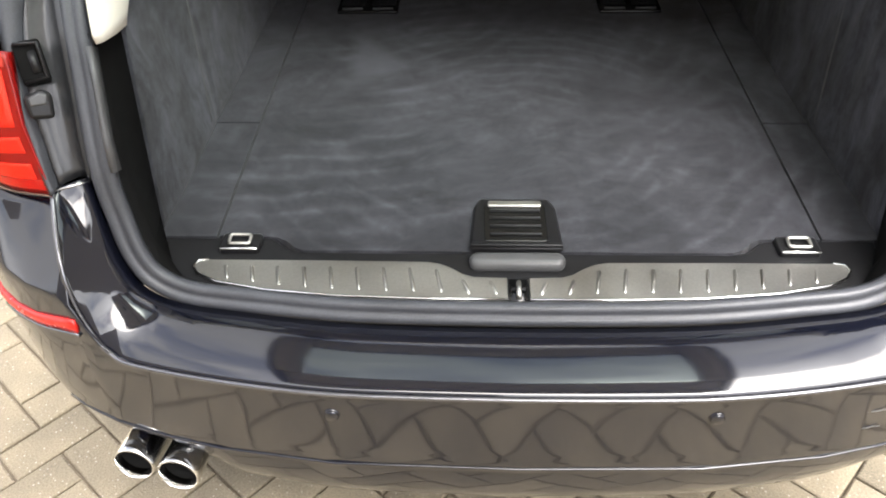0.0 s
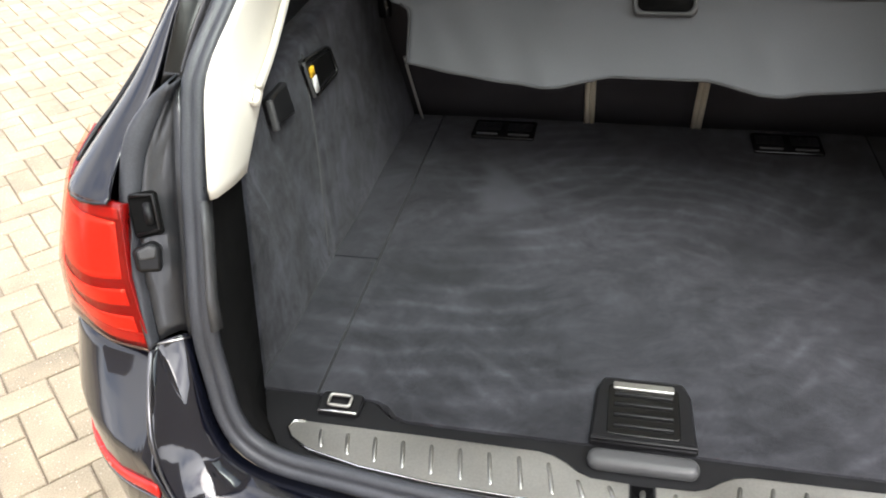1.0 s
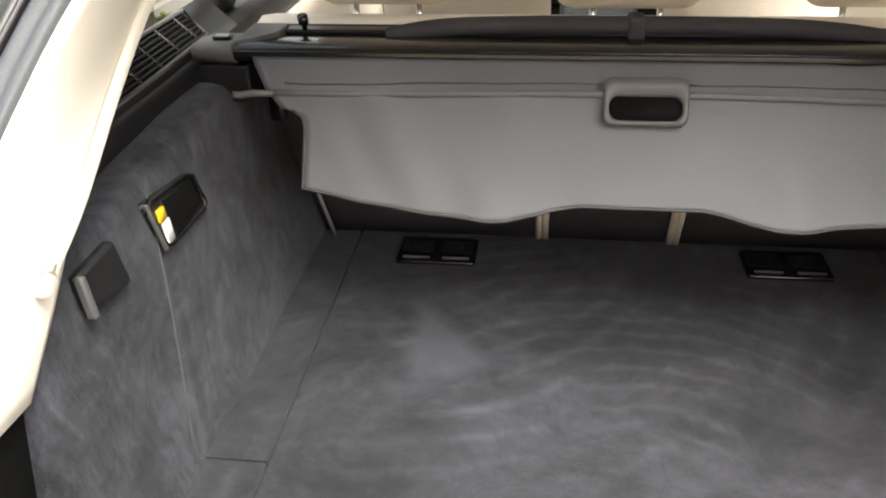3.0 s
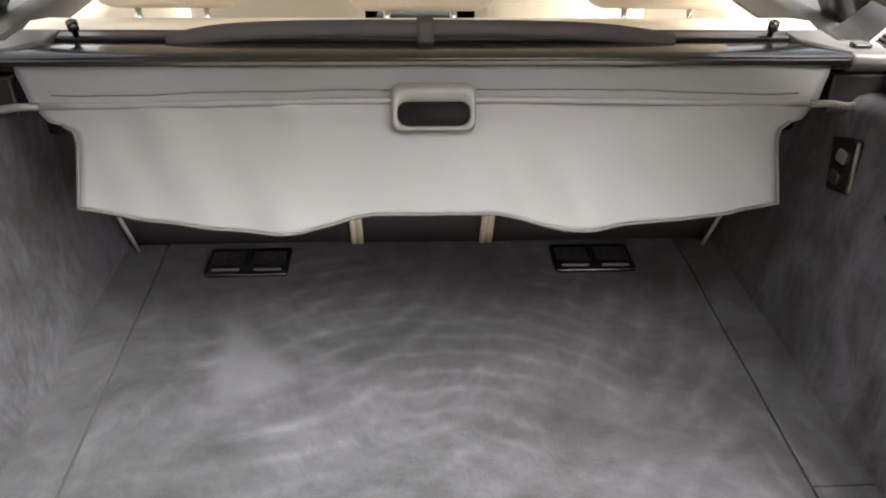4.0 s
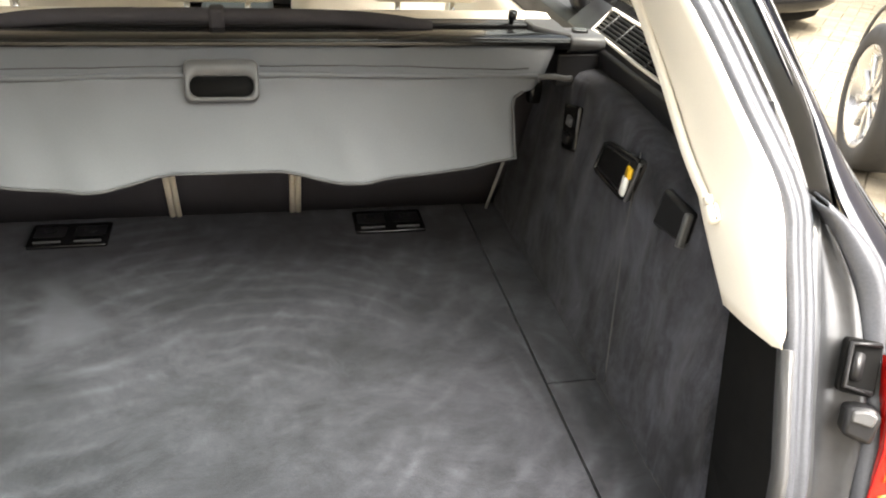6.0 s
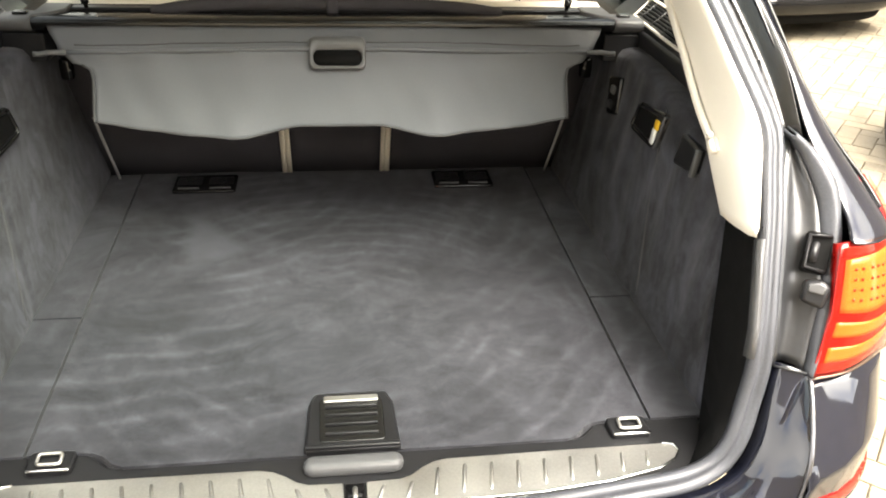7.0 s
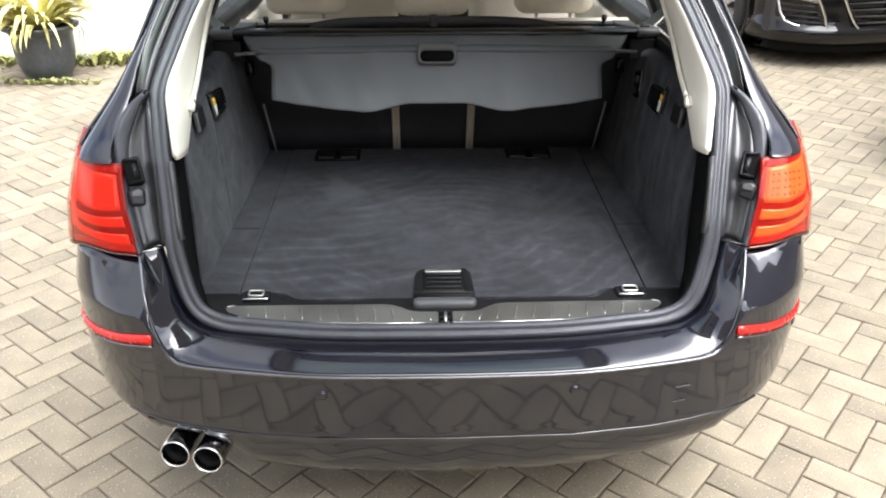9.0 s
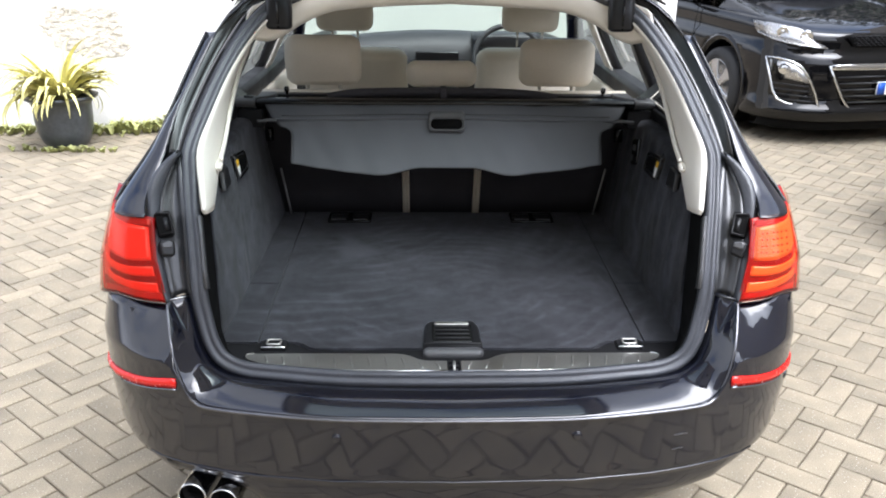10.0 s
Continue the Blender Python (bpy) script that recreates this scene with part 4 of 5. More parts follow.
# header lining over the opening
low = [(0, .62, 1.535), (.17, .62, 1.528), (.337, .618, 1.514), (.43, .61, 1.481), (.50, .605, 1.440), (.541, .60, 1.426), (.575, .59, 1.432), (.60, .57, 1.45)]
hd = [[(x, y + .03, z + .012) for x, y, z in low], low, [(x * 1.0, y - .012, z + .012) for x, y, z in low], [(x * .98, y - .005, max(z + .06, 1.50)) for x, y, z in low], [(x * .96, y + .005, 1.583 - .06 * (x / .6) ** 4) for x, y, z in low]]
part("header_lining", grid([both([tuple(p) for p in spline(r, 25)]) for r in hd]), TRIM, CAR, "beige lining over the boot opening", thick=0.006)
for s in (-1, 1):
    b = part("hinge_cover", cushion(.078, .05, .10, .014, m=pose(s * .500, .575, 1.508, -10, 0, 0)), PLASTIC, CAR, "black hinge buffer")
    part("buffer_groove", boxes(((s * .500 - .003, .545, 1.462), (s * .500 + .003, .552, 1.55))), BLACKPAINT, b)

# sill cover with steel tread plates
out = [(0, -.046), (.30, -.041), (.44, -.032), (.53, -.024), (.580, -.008), (.612, .03), (.632, .135), (.445, .135), (.425, .122), (.40, .098), (.385, .094), (0, .094)]
full = out[:-1] + [(0, .094)] + [(-x, y) for x, y in out[1:-1]][::-1]
SILL = part("sill_cover", prism(full, .600, .662, "z"), PLASTIC, CAR, "black plastic sill cover", bevel=.004, smooth=True)
part("sill_front", grid([both([(x, y - d, z) for x, y in ((0, -.040), (.30, -.036), (.44, -.022), (.52, .002), (.56, .03))]) for d, z in ((0, .655), (.006, .648), (.012, .640))]), GREYPLASTIC, SILL)
half = [(.018, -.034), (.15, -.0335), (.30, -.028), (.42, -.015), (.51, .006), (.545, .026), (.557, .044), (.553, .060), (.535, .064), (.36, .064), (.155, .062), (.132, .057), (.112, .046), (.092, .030), (.074, .023), (.018, .021)]
for s in (-1, 1):
    tp = part("tread_plate", prism([(s * x, y) for x, y in half], .658, .6665, "z"), STEEL, SILL, "brushed steel tread plate with raised ribs", bevel=.002)
    rim = [(s * x, y, .6665) for x, y in half[:9]]
    part("plate_edge", sweep(rim, ring(.0022, 6)), CHROME, tp)
    for k in range(11):
        x = .042 + .0455 * k
        y0 = lerp_table(x, ((.018, -.030), (.15, -.029), (.30, -.024), (.42, -.011), (.51, .008))) + .004
        y1 = lerp_table(x, ((.018, .015), (.085, .017), (.10, .032), (.13, .048), (.16, .054), (.52, .054)))
        m = (y0 + y1) / 2
        h = (y1 - y0) / 2 * .86
        bm = bmesh.new()
        sweep([(s * (x + .006 * q), m + h * q, .6632 + .0044 * (1 - q ** 4)) for q in (-1, -.85, -.6, -.2, .2, .6, .85, 1)], ring(.0034, 8, 1, .7), bm=bm)
        part("rib", bm, STEEL, tp)
    # lashing eye
    base = part("eye_plate", prism([(s * (.488 + x), .108 + y) for x, y in rounded(.072, .046, .008, 4)], .655, .6725, "z"), PLASTIC, SILL, "black lashing eye mount", bevel=.003)
    em = pose(s * .488, .106, .6785, 7, 0, 0)
    eye = [tuple(em @ Vector((x, y, 0))) for x, y in rounded(.037, .022, .005, 3)]
    part("eye_loop", sweep(eye, ring(.0031, 8), closed=True), STEEL, base, "steel lashing eye")
    part("eye_foot", boxes(((s * .488 - .034, .083, .670), (s * .488 + .034, .088, .6755))), CHROME, base, bevel=.002)
# striker
st = part("striker_well", boxes(((-.015, -.036, .640), (.015, .020, .6635))), BLACKPAINT, SILL, "dark lock well")
part("striker", sweep([(0, -.03, .655), (0, -.025, .672), (0, .0, .674), (0, .008, .655)], ring(.004, 8), up=(1, 0, 0)), STEEL, SILL, "steel lock striker")
part("well_bar", boxes(((-.012, -.012, .664), (.012, -.006, .669))), PLASTIC, SILL)
# floor board catch
pull = part("pull_ridge", cushion(.165, .036, .026, .012, m=pose(0, .058, .669)), GREYPLASTIC, SILL, "grey rounded grip bar")
cat = part("floor_catch", prism([(-.082, .088), (.082, .088), (.080, .12), (.076, .205), (.064, .236), (-.064, .236), (-.076, .205), (-.080, .12)], .660, .6775, "z"), PLASTIC, CAR, "black floor board catch with a grip plate", bevel=.005)
part("catch_lip", boxes(((-.08, .088, .676), (.08, .097, .683))), PLASTIC, cat, bevel=.002)
part("catch_panel", prism(rounded(.112, .112, .008, 4, 0, .160), .676, .6795, "z"), GLOSSBLACK, cat, bevel=.0015)
part("catch_edge", prism(rounded(.098, .016, .004, 4, 0, .212), .679, .6835, "z"), STEEL, cat, "grey finger plate", bevel=.002)
for y in (.122, .146, .170, .192):
    part("catch_rib", boxes(((-.046, y - .0025, .679), (.046, y + .0025, .6835))), PLASTIC, cat, bevel=.0015)

# hinged anchor plates at the seat foot
for s, x0 in ((-1, -.368), (1, .350)):
    pl = part("anchor_plate", prism(rounded(.168, .105, .008, 4, x0, 1.178), .664, .676, "z"), GLOSSBLACK, CAR, "black anchor plate at the seat foot", bevel=.003)
    for dx in (-.042, .042):
        part("anchor_recess", prism(rounded(.066, .05, .006, 4, x0 + dx, 1.188), .675, .6765, "z"), PLASTIC, pl, bevel=.001)
        part("anchor_ring", sweep([(x0 + dx + a, 1.193 + b, .6775) for a, b in ring(.012, 12)], ring(.0016, 6), closed=True), PLASTIC, pl)
        part("anchor_bar", boxes(((x0 + dx - .028, 1.138, .675), (x0 + dx + .028, 1.143, .6795))), GREYPLASTIC, pl, "dark bar", bevel=.001)


# ---- seats ----
def seat_y(z):
    return 1.262 - .45 * (z - .67)


for name, x0, x1 in (("wide", -.664, -.149), ("middle", -.147, .131), ("narrow", .133, .664)):
    rows = []
    for dz, dy in ((0, 0), (.12, 0), (.25, 0), (.38, 0), (.50, .0), (.525, .02), (.53, .05), (.52, .12), (.40, .15), (0, .16)):
        z = .655 + dz
        rows.append([(x, seat_y(z) + dy, z) for x in [x0 + (x1 - x0) * i / 6 for i in range(7)]])
    sb = part("rear_seat_back", grid(rows), SEATCARPET, CAR, "black carpeted seat back with cream piping", thick=0.01)
    top = [[(x, seat_y(z) + dy, z) for x in [x0 + (x1 - x0) * i / 6 for i in range(7)]] for z, dy in ((1.160, .035), (1.185, .045), (1.190, .08), (1.175, .15), (1.04, .19))]
    part("seat_shoulder", grid(top), LEATHER, sb, "oyster leather seat top", thick=0.01)
    for x in [x0 + .006, x1 - .006] if name == "middle" else [x1 - .006 if name == "wide" else x0 + .006]:
        part("piping", sweep([(x, seat_y(z) - .003, z) for z in (.662, .75, .85, .95, 1.05)], ring(.0075, 8), up=(0, 1, 0)), PIPING, sb)
    if name != "middle":
        sx = -1 if name == "wide" else 1
        part("side_piping", sweep([(sx * x, y - .004, z) for x, y, z in ((.608, 1.236, .670), (.612, 1.196, .75), (.617, 1.158, .83), (.620, 1.134, .885))], ring(.0042, 8), up=(0, 1, 0)), STRAP, sb, "grey release strap")
        part("release_latch", cushion(.03, .03, .05, .006, m=pose(sx * .645, 1.075, 1.03)), GLOSSBLACK, sb)


def headrest(x, y, z, w, h, d, parent, puff=.25):
    hr = part("headrest", cushion(w, d, h, .046 if h > .12 else .032, puff, m=pose(x, y, z, 8, 0, 0)), LEATHER, parent, "oyster leather headrest")
    for dx in (-.06, .06):
        part("headrest_post", sweep([(x + dx, y, z - h / 2 + .01), (x + dx, y, z - h / 2 - .07)], ring(.006, 8), up=(0, 1, 0)), CHROME, hr)
    return hr


headrest(-.452, 1.20, 1.282, .285, .185, .10, CAR)
headrest(.420, 1.20, 1.276, .285, .175, .10, CAR)
headrest(-.012, 1.20, 1.234, .268, .09, .09, CAR)
for s, x in ((-1, -.40), (1, .42)):
    fs = part("front_seat", cushion(.50, .16, .62, .06, .15, m=pose(x, 2.13, .91, 12, 0, 0)), LEATHER, CAR, "oyster leather front seat")
    headrest(x - .06 * (s < 0) + .01, 2.10, 1.372, .275, .16, .11, fs)
    part("seat_welt", sweep([(x + dx, 2.13 - .105 + .012 * (dx / .2) ** 2, 1.10 - .012 * (dx / .2) ** 2) for dx in (-.2, -.12, -.04, .04, .12, .2)], ring(.004, 6)), LEATHER, fs)
    part("seat_cushion", cushion(.52, .5, .18, .06, m=pose(x, 2.45, .68)), LEATHER, fs)
part("rear_bench", cushion(1.30, .5, .18, .06, m=pose(0, 1.62, .70)), LEATHER, CAR, "oyster leather bench")
dash = part("dashboard", grid([[(x, y - .06 * x * x, z + .02 * math.cos(x * 4)) for x in [-.80 + 1.6 * i / 12 for i in range(13)]] for y, z in ((2.78, .80), (2.70, 1.02), (2.74, 1.13), (2.80, 1.185), (2.95, 1.192), (3.2, 1.10))]), DASH, CAR, "dark dashboard", thick=0.02)
part("dash_screen", boxes(((-.12, 2.685, 1.03), (.12, 2.70, 1.12))), GLOSSBLACK, dash, bevel=.006)
part("steering_wheel", sweep([(p.x, p.y, p.z) for p in [pose(.38, 2.55, 1.10, 65, 0, 0) @ Vector((a, b, 0)) for a, b in ring(.185, 30)]], ring(.015, 8), closed=True), DASH, CAR, "dark steering wheel")
part("centre_console", boxes(((-.12, 2.2, .5), (.12, 2.75, .92))), DASH, CAR, bevel=.02)
part("instrument_hood", cushion(.38, .2, .08, .03, m=pose(.38, 2.76, 1.18)), DASH, dash)


# ---- luggage cover ----
COVER = thing("luggage_cover", (0, .98, 1.14), "grey roller luggage cover hanging from its black cassette", "luggage cover")


def cov(name, bm, material, label="", **k):
    parent = k.pop("parent", COVER)
    bmesh.ops.translate(bm, verts=bm.verts, vec=(0, -.98, -1.14)) if parent is COVER or parent.parent is COVER else None
    return part(name, bm, material, parent, label, **k)


sec = [(.935, 1.160), (.930, 1.172), (.934, 1.182), (.945, 1.186), (1.00, 1.182), (1.05, 1.174), (1.06, 1.16), (1.05, 1.145), (.96, 1.145)]
CAS = cov("cassette", prism(sec, -.66, .66, "x"), GLOSSBLACK, "black cassette tube", bevel=.003)
cov("cassette_lip", boxes(((-.655, .925, 1.170), (.655, .934, 1.179))), GLOSSBLACK, parent=CAS, bevel=.002)
for s in (-1, 1):
    e = cov("end_cap", prism(sec, min(s * .66, s * .732), max(s * .66, s * .732), "x"), GREYPLASTIC, "cassette end cap", bevel=.004)
    cov("cap_button", prism(rounded(.03, .022, .004, 3, s * .69, .975), 1.183, 1.191, "z"), GLOSSBLACK, parent=e, bevel=.002)
    cov("cap_cover", prism([(s * .60, 1.00), (s * .63, .96), (s * .662, .94), (s * .662, 1.06), (s * .60, 1.06)], 1.168, 1.190, "z"), GREYPLASTIC, parent=e, bevel=.004)
    cov("cap_socket", boxes(((min(s * .64, s * .73), .94, 1.085), (max(s * .64, s * .73), 1.02, 1.150))), PLASTIC, parent=e, bevel=.004)
net = [(-.42, 1.03, 1.176), (-.33, 1.035, 1.190), (-.2, 1.038, 1.195), (0, 1.038, 1.196), (.2, 1.038, 1.194), (.31, 1.035, 1.188), (.40, 1.03, 1.176)]
cov("rolled_net", sweep([tuple(p) for p in spline(net, 25)], ring(.016, 10, 1.2, .9)), SEATCARPET, "rolled black partition net")
cov("net_rod", boxes(((-.60, 1.03, 1.176), (.60, 1.06, 1.186))), PLASTIC, "net housing", bevel=.004)
for x in (-.008,):
    cov("net_strap", boxes(((x - .014, 1.015, 1.175), (x + .014, 1.062, 1.213))), SEATCARPET, "strap round the net", bevel=.006)
for s in (-1, 1):
    cov("net_hook", lathe([(.0, .026), (.009, .026), (.009, .012), (.005, .01), (.005, -.01)], 12, m=pose(s * .565, 1.035, 1.186, 20, 0, 0)), GLOSSBLACK)

BOT = ((0, .977), (.09, .977), (.125, .972), (.16, .964), (.20, .957), (.24, .956), (.34, .965), (.45, .978), (.527, .990))


def flap_half(z):
    return lerp_table(z, ((.95, .530), (1.075, .530), (1.092, .536), (1.098, .545), (1.102, .570), (1.118, .585), (1.135, .60), (1.16, .622), (1.19, .64)))


def flap_point(u, v):
    """The hanging flap: u from -1 to 1 across, v from its foot to the cassette."""
    zb = lerp_table(abs(u) * .527, BOT)
    z = zb + (1.172 - zb) * v
    x = u * flap_half(z)
    y = lerp_table(z, ((.95, .789), (1.10, .876), (1.13, .886), (1.145, .905), (1.172, .934)))
    fold = .010 * math.exp(-((abs(x) - .22) / .055) ** 2) * (1 - v) ** .7 + .006 * math.exp(-((abs(x) - .40) / .08) ** 2) * (1 - v)
    fold += .008 * noise.noise(Vector((x * 5, z * 6, 2))) + .004 * noise.noise(Vector((x * 16 + z * 9, z * 4, 7)))
    return (x, y - fold, z)


us = [i / 40 for i in range(-40, 41)]
FL = cov("flap", grid([[flap_point(u, v / 26) for u in us] for v in range(27)]), CLOTH, "soft grey cover flap with a wavy hem", thick=0.004)
cov("hem", sweep([flap_point(u, .008) for u in us], ring(.0030, 8), up=(0, 1, 0)), HEM, parent=FL)
for s in (-1, 1):
    cov("side_hem", sweep([(p[0], p[1] - .001, p[2]) for p in [flap_point(s * .997, v / 20) for v in range(13)]], ring(.003, 8), up=(0, 1, 0)), HEM, parent=FL)
fold_z = 1.128
cov("pull_bar", sweep([(x, .884, fold_z + .004 * math.cos(x * 5)) for x in [-.59 + 1.18 * i / 20 for i in range(21)]], ring(.007, 8, 1, .8), up=(0, 0, 1)), CLOTH, "covered pull bar")
for s in (-1, 1):
    hk = [(s * .58, .882, 1.124), (s * .615, .880, 1.124), (s * .635, .878, 1.121), (s * .642, .876, 1.122), (s * .647, .876, 1.122)]
    cov("locating_pin", sweep(hk, ring(.006, 8, 1, 1)), GREYPLASTIC, "grey locating pin")


def on_flap(x, z):
    zb = lerp_table(abs(x), BOT)
    p = flap_point(x / flap_half(z), (z - zb) / (1.172 - zb))
    return (p[0], p[1] - .0012, p[2])


for z in (1.1405,):
    for x0, x1 in ((-.565, -.066), (.066, .565)):
        cov("seam", sweep([on_flap(x0 + (x1 - x0) * i / 24, z + .002 * math.cos((x0 + (x1 - x0) * i / 24) * 5)) for i in range(25)], ring(.0012, 6), up=(0, 0, 1)), HEM, parent=FL)
hm = pose(0, .873, 1.121, -30, 0, 0)
bm = bmesh.new()
outer_r, inner_r = rounded(.126, .074, .014, 6, 0, .003), rounded(.108, .037, .016, 6, 0, -.007)
lay = [[hm @ Vector((x, d, z)) for x, z in o] for o, d in ((outer_r, .006), (outer_r, -.004), ([(x * .97, z * .95) for x, z in outer_r], -.008), ([(x * 1.04, z * 1.06) for x, z in inner_r], -.008), (inner_r, -.004), (inner_r, .004))]
grid(lay, closed=True, bm=bm)
HN = cov("pull_handle", bm, GREYPLASTIC, "grey pull handle with a dark opening")
bm = bmesh.new()
prism(inner_r, -.001, .001, "y", bm)
bmesh.ops.transform(bm, matrix=hm, verts=bm.verts)
cov("handle_recess", bm, MATTE, parent=HN)


# ---- neighbouring car ----
SUV_PLAN = ((0, 0), (.3, .008), (.5, .035), (.62, .075), (.74, .135), (.84, .225), (.89, .31), (.917, .42), (.931, .55), (.94, .76))


def suv_y(x, out=0.0):
    return lerp_table(abs(x), SUV_PLAN) - out


def suv():
    c = thing("parked_suv", (3.95, 5.20, 0), "black suv with chrome-edged fog lamps parked nose-on", "car")
    cols = [(x, lerp_table(x, SUV_PLAN)) for x in (0, .1, .2, .3, .4, .5, .56, .62, .68, .74, .79, .84, .866, .89, .905, .917, .925, .931, .936)]
    cols += [(.94, .76 + .06 * k) for k in range(18)] + [(.94, 1.9 + .3 * k) for k in range(7)] + [(.93, 4.0), (.90, 4.3), (.82, 4.55), (.6, 4.65)]
    hts = ((.19, .05), (.215, .0), (.25, -.035), (.30, -.045), (.335, -.035), (.365, 0), (.42, .006), (.50, 0), (.60, -.006), (.70, 0), (.745, .010), (.775, .028), (.80, .05), (.84, .058), (.88, .055), (.92, .06), (.955, .075), (.98, .11))
    rows = []
    for k, (z, inset) in enumerate(hts):
        row = []
        for x, y in cols:
            side = min(1, max(0, (y - .2) / .5))
            top = .98 + .07 * min(1, max(0, (y - .05) / .5)) + .06 * min(1, max(0, (y - .5) / 1.5))
            ins = inset * (1 - .8 * side) if z < .7 else inset * (1 - .35 * side)
            zz = .19 + (z - .19) * (top - .19) / .79
            row.append((x * (1 - ins * .9), y + ins * (1 - side), zz))
        rows.append(row)
    bm = bmesh.new()
    vs = [[bm.verts.new(p) for p in both(r)] for r in rows]
    for a, b in zip(vs, vs[1:]):
        for i in range(len(a) - 1):
            m = (a[i].co + b[i + 1].co) / 2
            if m.y < .62 or min((Vector((m.y, m.z)) - Vector((w, .40))).length for w in (1.12, 3.75)) > .43:
                bm.faces.new((a[i], a[i + 1], b[i + 1], b[i]))
    bmesh.ops.delete(bm, geom=[v for v in bm.verts if not v.link_faces], context="VERTS")
    body = part("body", bm, BLACKPAINT, c, "gloss black body", thick=.01)
    edge = [p for p in rows[-1] if p[1] < 1.4]
    sheet = []
    for q in (0, .04, .15, .35, .6, .85, 1):
        row = []
        for x, y, z in edge:
            xx = x * (1 - .10 * q)
            row.append((xx, y + (1.38 - y) * q if y < 1.38 else y, z + (1.165 + .03 * math.exp(-((abs(xx) - .74) / .1) ** 2) - .03 * (abs(xx) / .9) ** 4 - z) * (q ** .75)))
        sheet.append(both(row))
    part("bonnet", grid(sheet), BLACKPAINT, body, "long black bonnet")
    cabin = [[(x * w, y, z) for x in (-1, -.9, -.5, 0, .5, .9, 1)] for y, z, w in ((1.38, 1.16, .84), (2.05, 1.58, .68), (3.0, 1.66, .68), (4.1, 1.60, .66), (4.62, 1.10, .76))]
    part("roof", grid(cabin), BLACKPAINT, body, thick=.01)
    for s in (-1, 1):
        for y in (1.12, 3.75):
            part("wheel_arch", lathe([(.375, -.25), (.395, -.02), (.415, .004), (.44, .010), (.462, .004), (.465, -.01)], 40, m=pose(s * .936, y, .40, 0, 90 * s, 0)), BLACKPAINT, body)
            part("arch_liner", lathe([(0, -.26), (.40, -.26), (.40, -.02)], 30, m=pose(s * .936, y, .40, 0, 90 * s, 0)), MATTE, body)
            w = pose(s * .850, y, .37, 0, 90 * s, 0)
            t = part("tyre", lathe([(.22, -.11), (.34, -.115), (.365, -.09), (.37, 0), (.365, .06), (.352, .09), (.32, .108), (.262, .112), (.25, .10)], 48, m=w), TYRE, c, "black tyre")
            part("rim", lathe([(.0, .02), (.19, .00), (.21, .05), (.24, .095), (.252, .106), (.256, .10), (.25, .05)], 44, m=w), ALLOY, t, "silver alloy rim")
            for k in range(5):
                bm = bmesh.new()
                prism([(.0, -.040), (.06, -.034), (.16, -.042), (.244, -.074), (.248, .0), (.244, .074), (.16, .042), (.06, .034), (.0, .04)], .070, .096, "z", bm)
                bmesh.ops.transform(bm, matrix=w @ pose(0, 0, 0, 0, 0, 72 * k + 20), verts=bm.verts)
                part("spoke", bm, ALLOY, t, "silver spoke", bevel=.010)
            part("hub_cap", lathe([(0, .102), (.025, .10), (.03, .09)], 20, m=w), GREYPLASTIC, t)
        # headlamp
        low = ((.555, .855), (.64, .862), (.74, .872), (.84, .890), (.90, .915), (.93, .95))
        high = ((.560, .872), (.64, .955), (.74, 1.000), (.84, 1.022), (.90, 1.032), (.925, 1.03))
        hl = []
        for q in (0, .33, .67, 1):
            hl.append([(s * (a[0] + (b[0] - a[0]) * q), suv_y(a[0]) + .040 + .075 * q, a[1] + (b[1] - a[1]) * q) for a, b in zip(low, high)])
        h = part("headlamp", grid([[(x, y + .012, z) for x, y, z in r] for r in hl]), ALLOY, c, "clear headlamp with bright bowls", thick=0.02)
        for x, z, r in ((.70, .928, .052), (.85, .962, .046)):
            part("lamp_bowl", lathe([(0, .006), (r * .30, .004), (r * .38, -.006), (r * .6, -.004), (r * .95, .004), (r * 1.05, .002), (r * 1.08, -.02)], 28, m=pose(s * x, suv_y(x) + .070, z, 90 + 14, 0, s * 30)), CHROME, h)
        lg = part("lamp_glass", grid([[(x, y - .014, z) for x, y, z in r] for r in hl]), LENS, h)
        lip = [(s * a, suv_y(a) + .022, z - .010) for a, z in low]
        part("lamp_trim", sweep(lip, ring(.007, 6)), ALLOY, h, "bright lower edge of the lamp")
        # fog lamp pod
        so = ((.915, .745), (.87, .743), (.80, .722), (.74, .685), (.69, .62), (.65, .545), (.60, .44), (.572, .350), (.60, .335), (.70, .345), (.80, .362), (.855, .39), (.88, .46), (.897, .58))
        loop = [(s * x, suv_y(x, .008), z) for x, z in so]
        f = part("fog_lamp_frame", sweep(loop, ring(.011, 8), up=(0, -1, 0), closed=True), CHROME, c, "chrome-edged fog lamp surround")
        bm = bmesh.new()
        mid = bm.verts.new((s * .745, suv_y(.745, -.012), .54))
        rim = [bm.verts.new(p) for p in loop]
        for a, b in zip(rim, rim[1:] + rim[:1]):
            bm.faces.new((a, b, mid))
        part("pod_insert", bm, GLOSSBLACK, f, smooth=False)
        cap = [[(s * x, suv_y(x, .016), z) for x, z in r] for r in (((.895, .590), (.82, .575), (.75, .560), (.668, .545)), ((.900, .65), (.83, .645), (.76, .63), (.690, .60)), ((.905, .725), (.85, .722), (.78, .70), (.715, .645)))]
        part("fog_lamp", grid(cap), ALLOY, f, "silver fog lamp housing", thick=.01)
